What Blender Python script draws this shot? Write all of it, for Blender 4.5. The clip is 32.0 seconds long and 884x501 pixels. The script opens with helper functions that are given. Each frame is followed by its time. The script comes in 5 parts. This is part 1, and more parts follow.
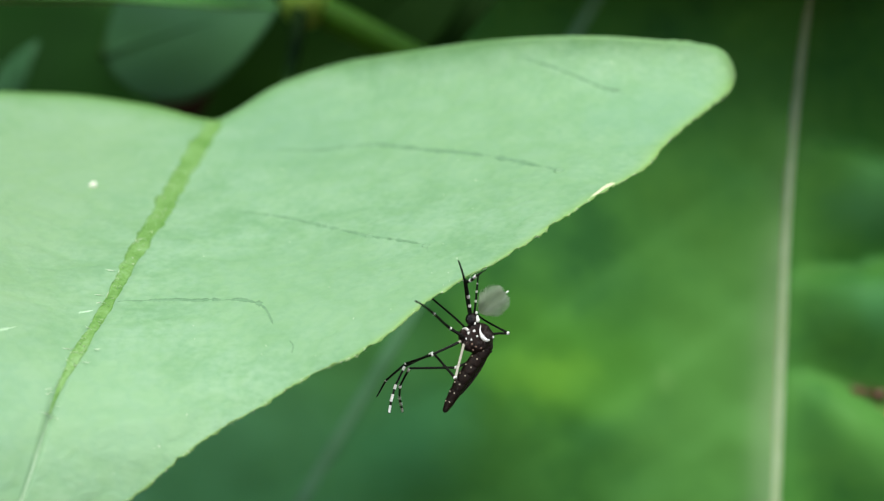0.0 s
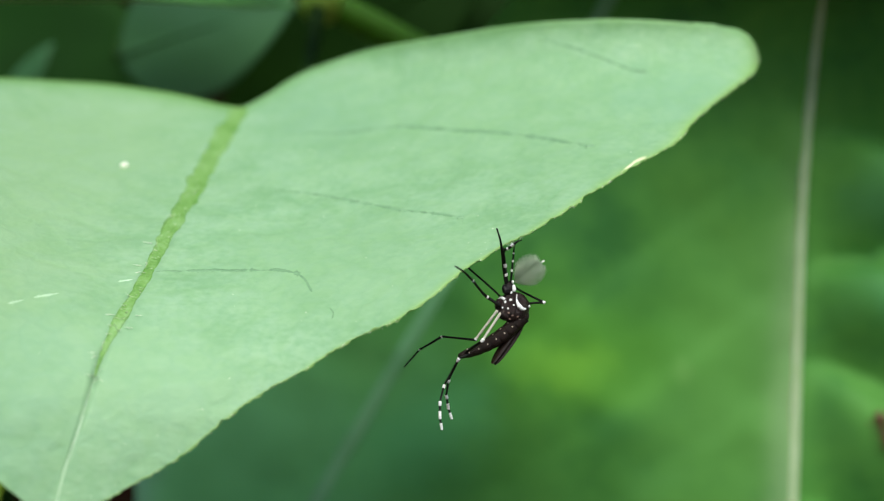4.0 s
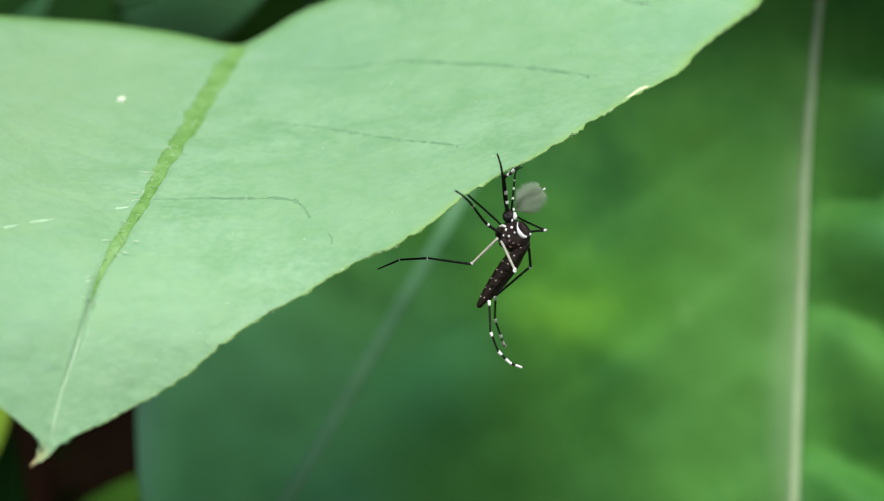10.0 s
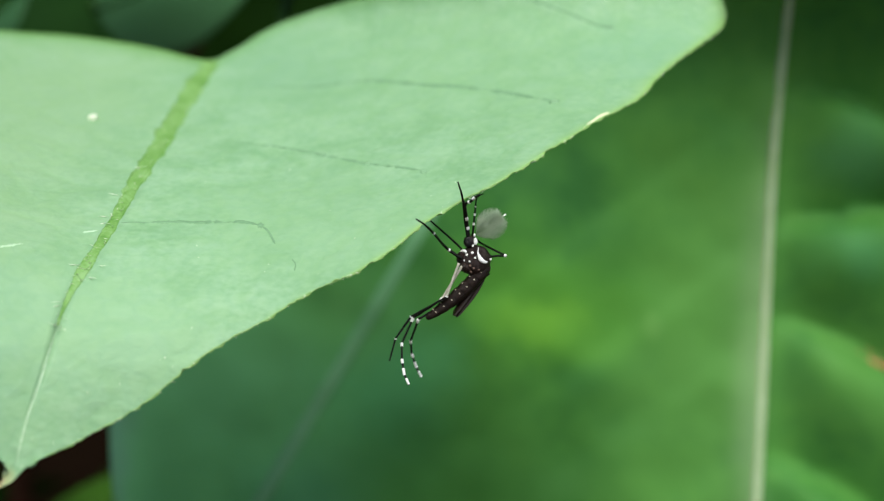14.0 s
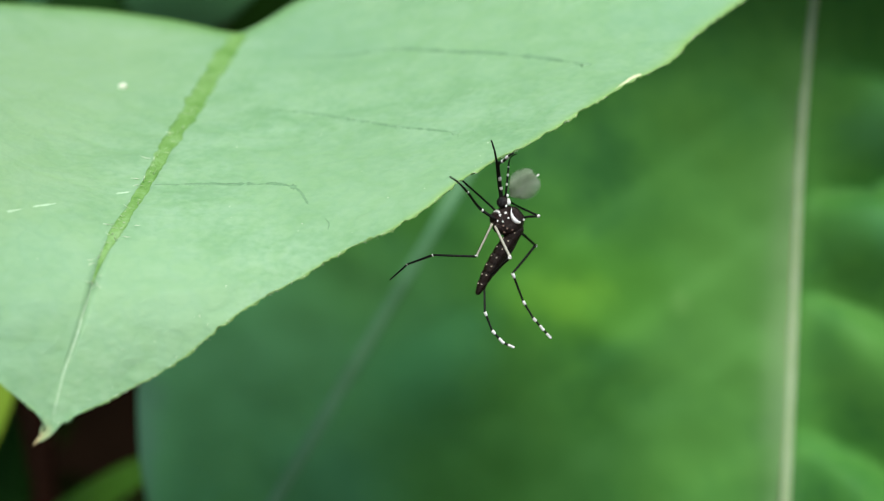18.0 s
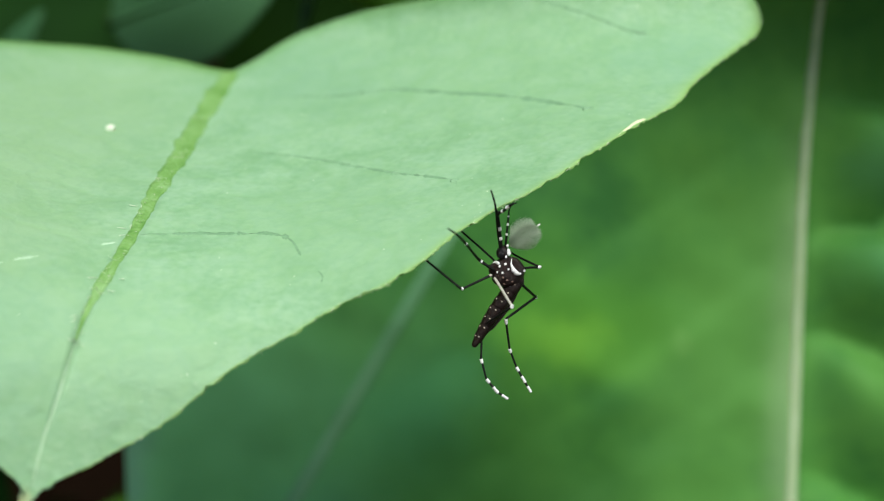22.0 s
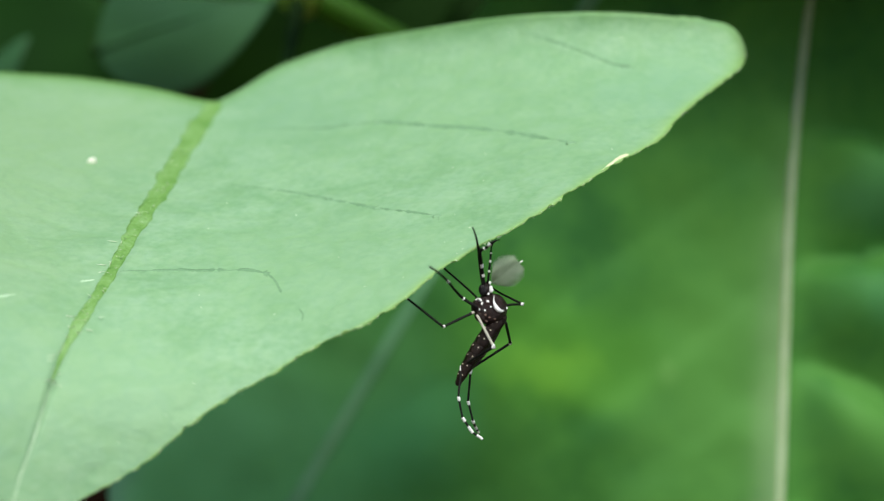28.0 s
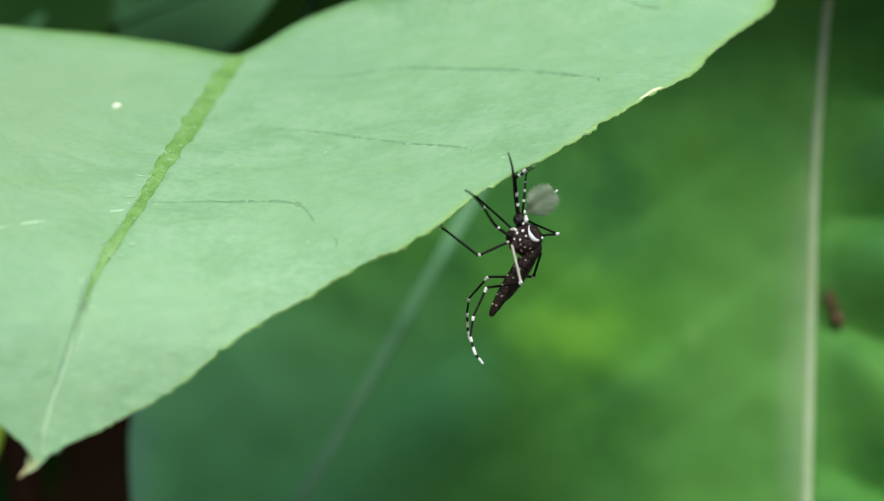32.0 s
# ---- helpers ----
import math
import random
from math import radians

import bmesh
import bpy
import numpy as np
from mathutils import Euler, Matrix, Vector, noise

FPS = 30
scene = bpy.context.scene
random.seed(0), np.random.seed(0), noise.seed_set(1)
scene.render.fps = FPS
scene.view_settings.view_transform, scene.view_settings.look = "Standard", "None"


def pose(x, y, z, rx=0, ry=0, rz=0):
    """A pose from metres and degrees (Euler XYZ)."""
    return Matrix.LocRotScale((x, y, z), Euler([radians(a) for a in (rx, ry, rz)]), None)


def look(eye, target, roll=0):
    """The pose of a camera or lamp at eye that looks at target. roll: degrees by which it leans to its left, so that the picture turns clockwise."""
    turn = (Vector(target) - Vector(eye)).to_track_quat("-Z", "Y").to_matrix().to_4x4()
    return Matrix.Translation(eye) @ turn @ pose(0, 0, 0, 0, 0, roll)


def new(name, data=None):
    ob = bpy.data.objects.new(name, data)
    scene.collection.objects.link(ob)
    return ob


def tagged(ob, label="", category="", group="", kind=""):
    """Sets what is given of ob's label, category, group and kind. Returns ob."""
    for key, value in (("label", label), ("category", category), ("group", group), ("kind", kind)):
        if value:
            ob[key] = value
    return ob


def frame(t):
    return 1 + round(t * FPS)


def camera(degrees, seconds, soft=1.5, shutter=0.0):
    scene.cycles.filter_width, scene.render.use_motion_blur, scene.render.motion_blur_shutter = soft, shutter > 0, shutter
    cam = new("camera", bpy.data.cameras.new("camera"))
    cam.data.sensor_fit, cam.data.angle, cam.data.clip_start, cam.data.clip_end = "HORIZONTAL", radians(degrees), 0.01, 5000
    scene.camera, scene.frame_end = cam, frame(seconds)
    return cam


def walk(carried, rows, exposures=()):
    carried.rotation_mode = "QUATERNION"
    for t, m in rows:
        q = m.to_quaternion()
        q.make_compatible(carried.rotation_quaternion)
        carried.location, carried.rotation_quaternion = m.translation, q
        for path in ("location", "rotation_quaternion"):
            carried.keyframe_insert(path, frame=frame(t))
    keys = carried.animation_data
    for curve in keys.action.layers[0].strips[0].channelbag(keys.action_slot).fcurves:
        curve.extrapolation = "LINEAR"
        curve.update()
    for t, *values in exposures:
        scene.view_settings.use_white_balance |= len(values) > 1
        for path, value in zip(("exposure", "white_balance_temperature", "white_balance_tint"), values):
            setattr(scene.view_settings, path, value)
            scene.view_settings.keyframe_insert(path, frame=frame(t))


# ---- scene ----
cam = camera(40, 32.0, soft=1.2)
PATH = [
    (0.0, 0.002245, -0.060334, 1.002875, 0.001437, -0.000343, 1.002217, 0.034),
    (0.5, 0.003400, -0.060453, 1.001312, 0.002796, -0.000458, 1.000751, -0.150),
    (1.0, 0.000856, -0.059619, 1.000992, 0.000169, 0.000372, 1.000196, -0.178),
    (1.5, 0.003930, -0.059221, 1.000131, 0.002862, 0.000767, 0.999567, -0.450),
    (2.0, 0.003360, -0.059506, 0.999405, 0.001687, 0.000469, 0.999796, -0.299),
    (2.5, 0.003092, -0.059876, 0.999377, 0.002392, 0.000118, 0.999810, -0.197),
    (3.0, 0.000210, -0.059044, 0.997414, 0.000654, 0.000942, 0.998629, -0.118),
    (3.5, 0.000444, -0.059443, 0.999337, 0.000682, 0.000552, 1.000074, 0.073),
    (4.0, -0.000011, -0.060917, 1.000066, -0.000407, -0.000922, 1.000680, -0.075),
    (4.5, 0.000518, -0.060302, 0.997185, -0.000366, -0.000309, 0.997384, -0.266),
    (6.5, -0.001568, -0.059483, 0.996898, -0.002508, 0.000506, 0.996257, -0.139),
    (7.0, -0.000376, -0.058775, 0.996100, -0.001056, 0.001220, 0.996491, -0.402),
    (7.5, -0.000053, -0.058136, 0.995825, -0.000911, 0.001857, 0.996164, -0.339),
    (8.0, 0.000407, -0.057956, 0.996299, 0.000275, 0.002043, 0.995951, -0.212),
    (8.5, 0.001466, -0.058756, 0.997194, 0.001806, 0.001236, 0.996253, -0.274),
    (9.0, 0.001367, -0.059484, 0.997136, 0.001127, 0.000510, 0.996317, -0.229),
    (9.5, 0.000203, -0.059565, 0.998066, -0.000893, 0.000423, 0.997568, -0.059),
    (10.0, 0.000148, -0.060281, 0.997881, -0.000421, -0.000289, 0.997079, -0.169),
    (10.5, -0.000499, -0.060417, 0.998302, -0.000944, -0.000426, 0.997407, 0.178),
    (11.0, -0.000428, -0.060106, 0.998356, -0.000196, -0.000110, 0.997749, -0.050),
    (11.5, -0.000153, -0.060362, 0.998555, -0.000079, -0.000363, 0.998180, 0.165),
    (12.0, -0.000212, -0.060668, 0.998855, -0.000836, -0.000671, 0.998687, 0.247),
    (12.5, 0.000663, -0.060829, 0.999288, 0.000208, -0.000832, 0.998974, 0.135),
    (13.0, 0.000845, -0.060948, 1.000250, 0.000618, -0.000949, 0.999987, 0.185),
    (13.5, 0.000184, -0.061565, 1.000139, -0.000181, -0.001573, 0.999239, 0.188),
    (14.0, 0.001308, -0.061597, 0.999845, 0.001494, -0.001616, 0.998362, 0.270),
    (14.5, 0.000679, -0.062320, 1.001134, 0.000609, -0.002347, 0.999367, 0.364),
    (16.5, 0.001223, -0.061533, 0.997806, 0.001314, -0.001537, 0.997056, 0.154),
    (17.0, -0.000192, -0.061310, 0.997802, -0.000506, -0.001321, 0.996672, 0.120),
    (17.5, 0.000174, -0.061372, 0.998504, -0.000194, -0.001401, 0.996669, 0.190),
    (18.0, 0.000495, -0.061404, 0.997807, -0.000161, -0.001425, 0.996352, -0.017),
    (18.5, 0.000434, -0.062263, 0.999034, -0.000014, -0.002268, 0.998370, -0.010),
    (19.0, 0.001714, -0.063112, 0.999904, 0.001966, -0.003115, 0.999347, 0.213),
    (19.5, 0.000624, -0.062937, 0.998679, 0.000382, -0.002944, 0.997791, 0.139),
    (20.0, -0.000144, -0.063389, 0.999743, -0.000326, -0.003390, 0.999423, 0.069),
    (20.5, -0.000430, -0.063851, 0.998694, -0.001094, -0.003861, 0.997789, 0.182),
    (21.0, 0.000182, -0.061829, 0.996951, -0.000620, -0.001868, 0.994927, 0.139),
    (21.5, 0.002460, -0.059440, 0.997841, 0.001343, 0.000541, 0.996858, 0.068),
    (22.0, 0.000286, -0.059225, 0.999313, -0.000063, 0.000772, 0.998874, 0.035),
    (22.5, -0.000487, -0.060003, 1.000263, -0.000929, -0.000005, 1.000177, 0.104),
    (23.0, -0.000098, -0.059765, 0.999661, -0.000425, 0.000233, 0.999246, 0.032),
    (23.5, -0.000109, -0.059051, 0.999057, -0.000164, 0.000945, 0.998361, -0.049),
    (24.0, -0.000259, -0.058191, 0.999821, -0.000330, 0.001805, 0.999110, 0.054),
    (24.5, -0.001833, -0.059209, 0.999423, -0.002482, 0.000788, 0.999293, 0.407),
    (26.5, -0.000217, -0.057808, 0.999110, -0.000454, 0.002185, 0.999992, 0.048),
    (27.0, -0.000420, -0.058709, 1.000436, -0.000816, 0.001283, 1.001360, 0.130),
    (27.5, 0.000693, -0.058642, 1.000025, 0.000484, 0.001342, 1.001406, 0.112),
    (28.0, 0.000723, -0.058850, 1.000238, 0.000814, 0.001148, 1.000683, 0.064),
    (28.5, 0.000942, -0.058984, 0.998549, 0.001157, 0.001016, 0.998706, -0.015),
    (29.0, 0.000401, -0.058885, 0.998442, 0.000180, 0.001114, 0.998391, -0.022),
    (29.5, 0.000004, -0.058620, 0.998113, -0.000197, 0.001379, 0.997847, -0.061),
    (30.0, -0.000532, -0.057888, 0.998366, -0.000725, 0.002111, 0.998034, -0.051),
    (30.5, -0.001001, -0.057703, 0.998737, -0.001620, 0.002282, 0.997518, -0.229),
    (31.0, -0.000105, -0.057577, 0.998658, -0.000608, 0.002413, 0.997697, -0.002),
    (31.5, -0.000534, -0.057684, 0.997122, -0.000670, 0.002315, 0.996786, -0.024),
    (32.0, -0.000664, -0.057907, 0.996194, -0.000835, 0.002082, 0.997323, -0.324),
]
walk(cam, [(t, look((ex, ey, ez), (tx, ty, tz), roll)) for t, ex, ey, ez, tx, ty, tz, roll in PATH],
     exposures=[(0.0, 0.31), (22.4, 0.31), (23.0, 0.25), (32.0, 0.25)])
# a close-up lens: focus lies on the insect, what stands behind melts away
cam.data.dof.use_dof = True
cam.data.dof.focus_distance = 0.0605
cam.data.dof.aperture_fstop = 33.0

# ---- light: open shade under a bright sky, the sun high and veiled ----
world = bpy.data.worlds.new("sky")
scene.world = world
world.use_nodes = True
wn = world.node_tree
sky = wn.nodes.new("ShaderNodeTexSky")
sky.sky_type, sky.sun_disc = "NISHITA", False
sky.sun_elevation, sky.sun_rotation = radians(50), radians(172)
wn.links.new(sky.outputs[0], wn.nodes["Background"].inputs[0])
wn.nodes["Background"].inputs[1].default_value = 0.115
sun = new("sun", bpy.data.lights.new("sun", "SUN"))
sun.data.energy, sun.data.angle, sun.data.color = 4.0, radians(40), (1.0, 0.97, 0.905)
sun.matrix_world = look((0.14, -1.0, 2.20), (0, 0, 1.0))

MM = 0.001


def P3(x, y, z):
    """A point from millimetres round the leaf's edge, one metre above the ground."""
    return Vector((x * MM, y * MM, 1.0 + z * MM))


# ---- materials ----
def material(name, base, rough=0.5, spec=0.5, metal=0.0):
    m = bpy.data.materials.new(name)
    m.use_nodes = True
    b = m.node_tree.nodes["Principled BSDF"]
    b.inputs["Base Color"].default_value = (*base, 1)
    b.inputs["Roughness"].default_value = rough
    b.inputs["Specular IOR Level"].default_value = spec
    b.inputs["Metallic"].default_value = metal
    return m


def varied(name, colors, scale, rough=0.5, spec=0.5, fine=0.0, bump=0.0, through_light=0.0, stretch=(1, 1, 1)):
    """A material whose colour wanders between colors at two scales, with fine relief and some light let through."""
    m = material(name, colors[0], rough, spec)
    t = m.node_tree
    b = t.nodes["Principled BSDF"]
    co = t.nodes.new("ShaderNodeTexCoord")
    mp = t.nodes.new("ShaderNodeMapping")
    mp.inputs["Scale"].default_value = stretch
    t.links.new(co.outputs["Object"], mp.inputs[0])
    n1 = t.nodes.new("ShaderNodeTexNoise")
    n1.inputs["Scale"].default_value, n1.inputs["Detail"].default_value = scale, 4
    n2 = t.nodes.new("ShaderNodeTexNoise")
    n2.inputs["Scale"].default_value, n2.inputs["Detail"].default_value = scale * 7, 5
    for n in (n1, n2):
        t.links.new(mp.outputs[0], n.inputs["Vector"])
    add = t.nodes.new("ShaderNodeMath")
    add.operation = "MULTIPLY_ADD"
    add.inputs[1].default_value = fine
    t.links.new(n2.outputs["Fac"], add.inputs[0])
    t.links.new(n1.outputs["Fac"], add.inputs[2])
    sub = t.nodes.new("ShaderNodeMath")
    sub.operation = "SUBTRACT"
    sub.inputs[1].default_value = fine / 2
    t.links.new(add.outputs[0], sub.inputs[0])
    ramp = t.nodes.new("ShaderNodeValToRGB")
    els = ramp.color_ramp.elements
    while len(els) < len(colors):
        els.new(0.5)
    for i, c in enumerate(colors):
        els[i].position = 0.3 + 0.4 * i / max(1, len(colors) - 1)
        els[i].color = (*c, 1)
    t.links.new(sub.outputs[0], ramp.inputs[0])
    t.links.new(ramp.outputs[0], b.inputs["Base Color"])
    if bump:
        bp = t.nodes.new("ShaderNodeBump")
        bp.inputs["Strength"].default_value, bp.inputs["Distance"].default_value = bump, 0.0003
        t.links.new(n2.outputs["Fac"], bp.inputs["Height"])
        t.links.new(bp.outputs[0], b.inputs["Normal"])
    if through_light:
        tr = t.nodes.new("ShaderNodeBsdfTranslucent")
        mix = t.nodes.new("ShaderNodeMixShader")
        mix.inputs[0].default_value = through_light
        t.links.new(ramp.outputs[0], tr.inputs[0])
        t.links.new(b.outputs[0], mix.inputs[1])
        t.links.new(tr.outputs[0], mix.inputs[2])
        t.links.new(mix.outputs[0], t.nodes["Material Output"].inputs[0])
    return m


LEAF = varied("pale leaf", [(0.186, 0.362, 0.178), (0.228, 0.410, 0.219), (0.266, 0.448, 0.256)], 330, 0.6, 0.25, 0.8, 0.14, 0.15, (1, 1, 1.7))
RIB = varied("yellow green rib", [(0.092, 0.225, 0.042), (0.140, 0.290, 0.070), (0.19, 0.35, 0.125)], 800, 0.55, 0.3, 0.7, 0.3)
VEIN = varied("dark vein", [(0.110, 0.232, 0.110), (0.165, 0.314, 0.162)], 1500, 0.6, 0.3, 0.8)
PALEVEIN = varied("pale vein", [(0.36, 0.55, 0.33), (0.44, 0.62, 0.41)], 1500, 0.5, 0.4, 0.6)
HAIR = varied("pale hairs", [(0.55, 0.68, 0.45), (0.7, 0.78, 0.6)], 2000, 0.5, 0.3, 0.4)
TIP = varied("reddish tip", [(0.40, 0.24, 0.10), (0.46, 0.46, 0.24)], 1500, 0.5, 0.4, 0.5)
NICK = varied("bleached scar", [(0.55, 0.62, 0.32), (0.68, 0.70, 0.45)], 2500, 0.6, 0.3, 0.5)
GRAIN = varied("grain", [(0.55, 0.62, 0.46), (0.68, 0.72, 0.58)], 3000, 0.6, 0.3, 0.5)
BACKLEAF = varied("deep green leaf", [(0.033, 0.142, 0.031), (0.056, 0.200, 0.036), (0.078, 0.245, 0.042)], 105, 0.6, 0.10, 0.3, 0.2, 0.15)
BACKRIB = varied("pale rib", [(0.26, 0.365, 0.185), (0.34, 0.44, 0.265)], 300, 0.5, 0.4, 0.4, 0.2)
SIDEVEIN = varied("pale side vein", [(0.082, 0.235, 0.100), (0.100, 0.262, 0.118)], 200, 0.5, 0.3, 0.3)
# three darker copies of leaf green: the shade is put into the colour
DARKLEAF = varied("blue green leaf darkened for shade", [(0.027, 0.096, 0.032), (0.036, 0.112, 0.043)], 60, 0.5, 0.25, 0.2, 0.2)
DEEPLEAF = varied("leaf darkened for deep shade", [(0.0025, 0.014, 0.0005), (0.0055, 0.024, 0.0012)], 30, 0.7, 0.05, 0.3, 0.2)
SHADELEAF = varied("green leaf, shade painted into its colour", [(0.0022, 0.020, 0.0006), (0.0045, 0.031, 0.0012)], 40, 0.7, 0.08, 0.3, 0.2)
GREENLEAF = varied("green leaf", [(0.07, 0.27, 0.045), (0.10, 0.33, 0.06)], 60, 0.5, 0.25, 0.2, 0.2, 0.15)
STEM = varied("green stem", [(0.034, 0.132, 0.004), (0.055, 0.175, 0.009)], 150, 0.55, 0.2, 0.4, 0.2)
NODE = varied("pale node", [(0.17, 0.36, 0.03), (0.30, 0.48, 0.08)], 300, 0.5, 0.4, 0.4, 0.2)
MARGIN = varied("leaf margin", [(0.31, 0.52, 0.17), (0.40, 0.60, 0.24)], 1200, 0.5, 0.3, 0.6, 0.3, 0.6)
YELLOWLEAF = varied("yellow green leaf", [(0.10, 0.20, 0.012), (0.16, 0.26, 0.025)], 40, 0.6, 0.1, 0.3, 0.2)
# darker copy of leaf green with the shade put into it
LOWLEAF = varied("green leaf darkened for shade", [(0.025, 0.105, 0.006), (0.040, 0.135, 0.012)], 40, 0.6, 0.1, 0.3, 0.2)
BLADE = varied("bright green blade", [(0.034, 0.112, 0.008), (0.052, 0.150, 0.012)], 60, 0.5, 0.2, 0.2, 0.2, 0.2)
# stem green again, lowered so its colour carries the shade
SHADYSTALK = varied("stalk green darkened for shade", [(0.009, 0.034, 0.003), (0.015, 0.045, 0.005)], 200, 0.6, 0.1, 0.4)
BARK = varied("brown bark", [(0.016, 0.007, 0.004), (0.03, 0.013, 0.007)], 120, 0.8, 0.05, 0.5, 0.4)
SOIL = varied("dark leaf litter", [(0.06, 0.045, 0.03), (0.11, 0.085, 0.055)], 30, 0.9, 0.05, 0.4, 0.5)
SHADE = varied("painted deep shade", [(0.0048, 0.003, 0.0018), (0.010, 0.0058, 0.0034)], 6, 0.95, 0.0, 0.4)
CHITIN = varied("dark chitin", [(0.0045, 0.0032, 0.003), (0.015, 0.008, 0.0075)], 4000, 0.45, 0.28, 0.5, 0.3)
LIMB = varied("black limb", [(0.003, 0.004, 0.003), (0.009, 0.010, 0.008)], 4000, 0.5, 0.18, 0.5, 0.3)
THORAX = varied("brown scaled thorax", [(0.005, 0.003, 0.0028), (0.026, 0.012, 0.010)], 5000, 0.36, 0.3, 0.7, 0.5)
ABDOMEN = varied("brown abdomen", [(0.005, 0.0028, 0.002), (0.018, 0.009, 0.006)], 5000, 0.46, 0.2, 0.6, 0.4)
EYE = varied("black eye", [(0.003, 0.003, 0.004), (0.008, 0.007, 0.008)], 9000, 0.3, 0.35, 0.5, 0.4)
SCALES = varied("silver white scales", [(0.72, 0.74, 0.72), (0.85, 0.86, 0.84)], 6000, 0.45, 0.5, 0.5, 0.4)
SPOT = varied("cream scales", [(0.42, 0.36, 0.26), (0.60, 0.55, 0.44)], 6000, 0.5, 0.3, 0.5)
PALELEG = varied("pale leg", [(0.30, 0.30, 0.24), (0.45, 0.44, 0.36)], 4000, 0.5, 0.4, 0.5, 0.3)
TAN = varied("dull tan scales", [(0.16, 0.10, 0.075), (0.28, 0.19, 0.15)], 5000, 0.5, 0.3, 0.5)
WING = varied("smoky wing", [(0.012, 0.007, 0.005), (0.024, 0.014, 0.010)], 3000, 0.45, 0.35, 0.5, 0.2)
PLUME = varied("grey plumes", [(0.50, 0.60, 0.47), (0.62, 0.71, 0.57)], 3000, 0.7, 0.1, 0.4, 0.0, 0.5)
ANT = varied("brown ant", [(0.06, 0.025, 0.012), (0.12, 0.055, 0.028)], 1500, 0.4, 0.4, 0.5)
REDANT = varied("reddish ant", [(0.30, 0.115, 0.045), (0.44, 0.19, 0.085)], 1500, 0.4, 0.4, 0.5)


def netted(m, size, depth, tint):
    """A net of fine veins over a leaf: cells of a size in metres, their borders sunk and tinted."""
    t = m.node_tree
    b = t.nodes["Principled BSDF"]
    co = t.nodes.new("ShaderNodeTexCoord")
    wob = t.nodes.new("ShaderNodeTexNoise")
    wob.inputs["Scale"].default_value, wob.inputs["Detail"].default_value = 1.3 / size, 3
    t.links.new(co.outputs["Object"], wob.inputs["Vector"])
    warp = t.nodes.new("ShaderNodeVectorMath")
    warp.operation = "MULTIPLY_ADD"
    warp.inputs[1].default_value = (1.1 * size,) * 3
    t.links.new(wob.outputs["Color"], warp.inputs[0])
    t.links.new(co.outputs["Object"], warp.inputs[2])
    cells = t.nodes.new("ShaderNodeTexVoronoi")
    cells.feature = "DISTANCE_TO_EDGE"
    cells.inputs["Scale"].default_value = 1 / size
    t.links.new(warp.outputs[0], cells.inputs["Vector"])
    line = t.nodes.new("ShaderNodeMapRange")
    line.interpolation_type = "SMOOTHSTEP"
    line.inputs["From Min"].default_value, line.inputs["From Max"].default_value = 0.0, 0.22
    t.links.new(cells.outputs["Distance"], line.inputs["Value"])
    mix = t.nodes.new("ShaderNodeMixRGB")
    mix.inputs[1].default_value, mix.inputs[2].default_value = (*tint, 1), (1, 1, 1, 1)
    t.links.new(line.outputs[0], mix.inputs[0])
    tone = t.nodes.new("ShaderNodeMixRGB")
    tone.blend_type = "MULTIPLY"
    tone.inputs[0].default_value = 1.0
    t.links.new(b.inputs["Base Color"].links[0].from_socket, tone.inputs[1])
    t.links.new(mix.outputs[0], tone.inputs[2])
    t.links.new(tone.outputs[0], b.inputs["Base Color"])
    bp = t.nodes.new("ShaderNodeBump")
    bp.inputs["Strength"].default_value, bp.inputs["Distance"].default_value = depth, 0.0003
    t.links.new(line.outputs[0], bp.inputs["Height"])
    if b.inputs["Normal"].links:
        t.links.new(b.inputs["Normal"].links[0].from_socket, bp.inputs["Normal"])
    t.links.new(bp.outputs[0], b.inputs["Normal"])


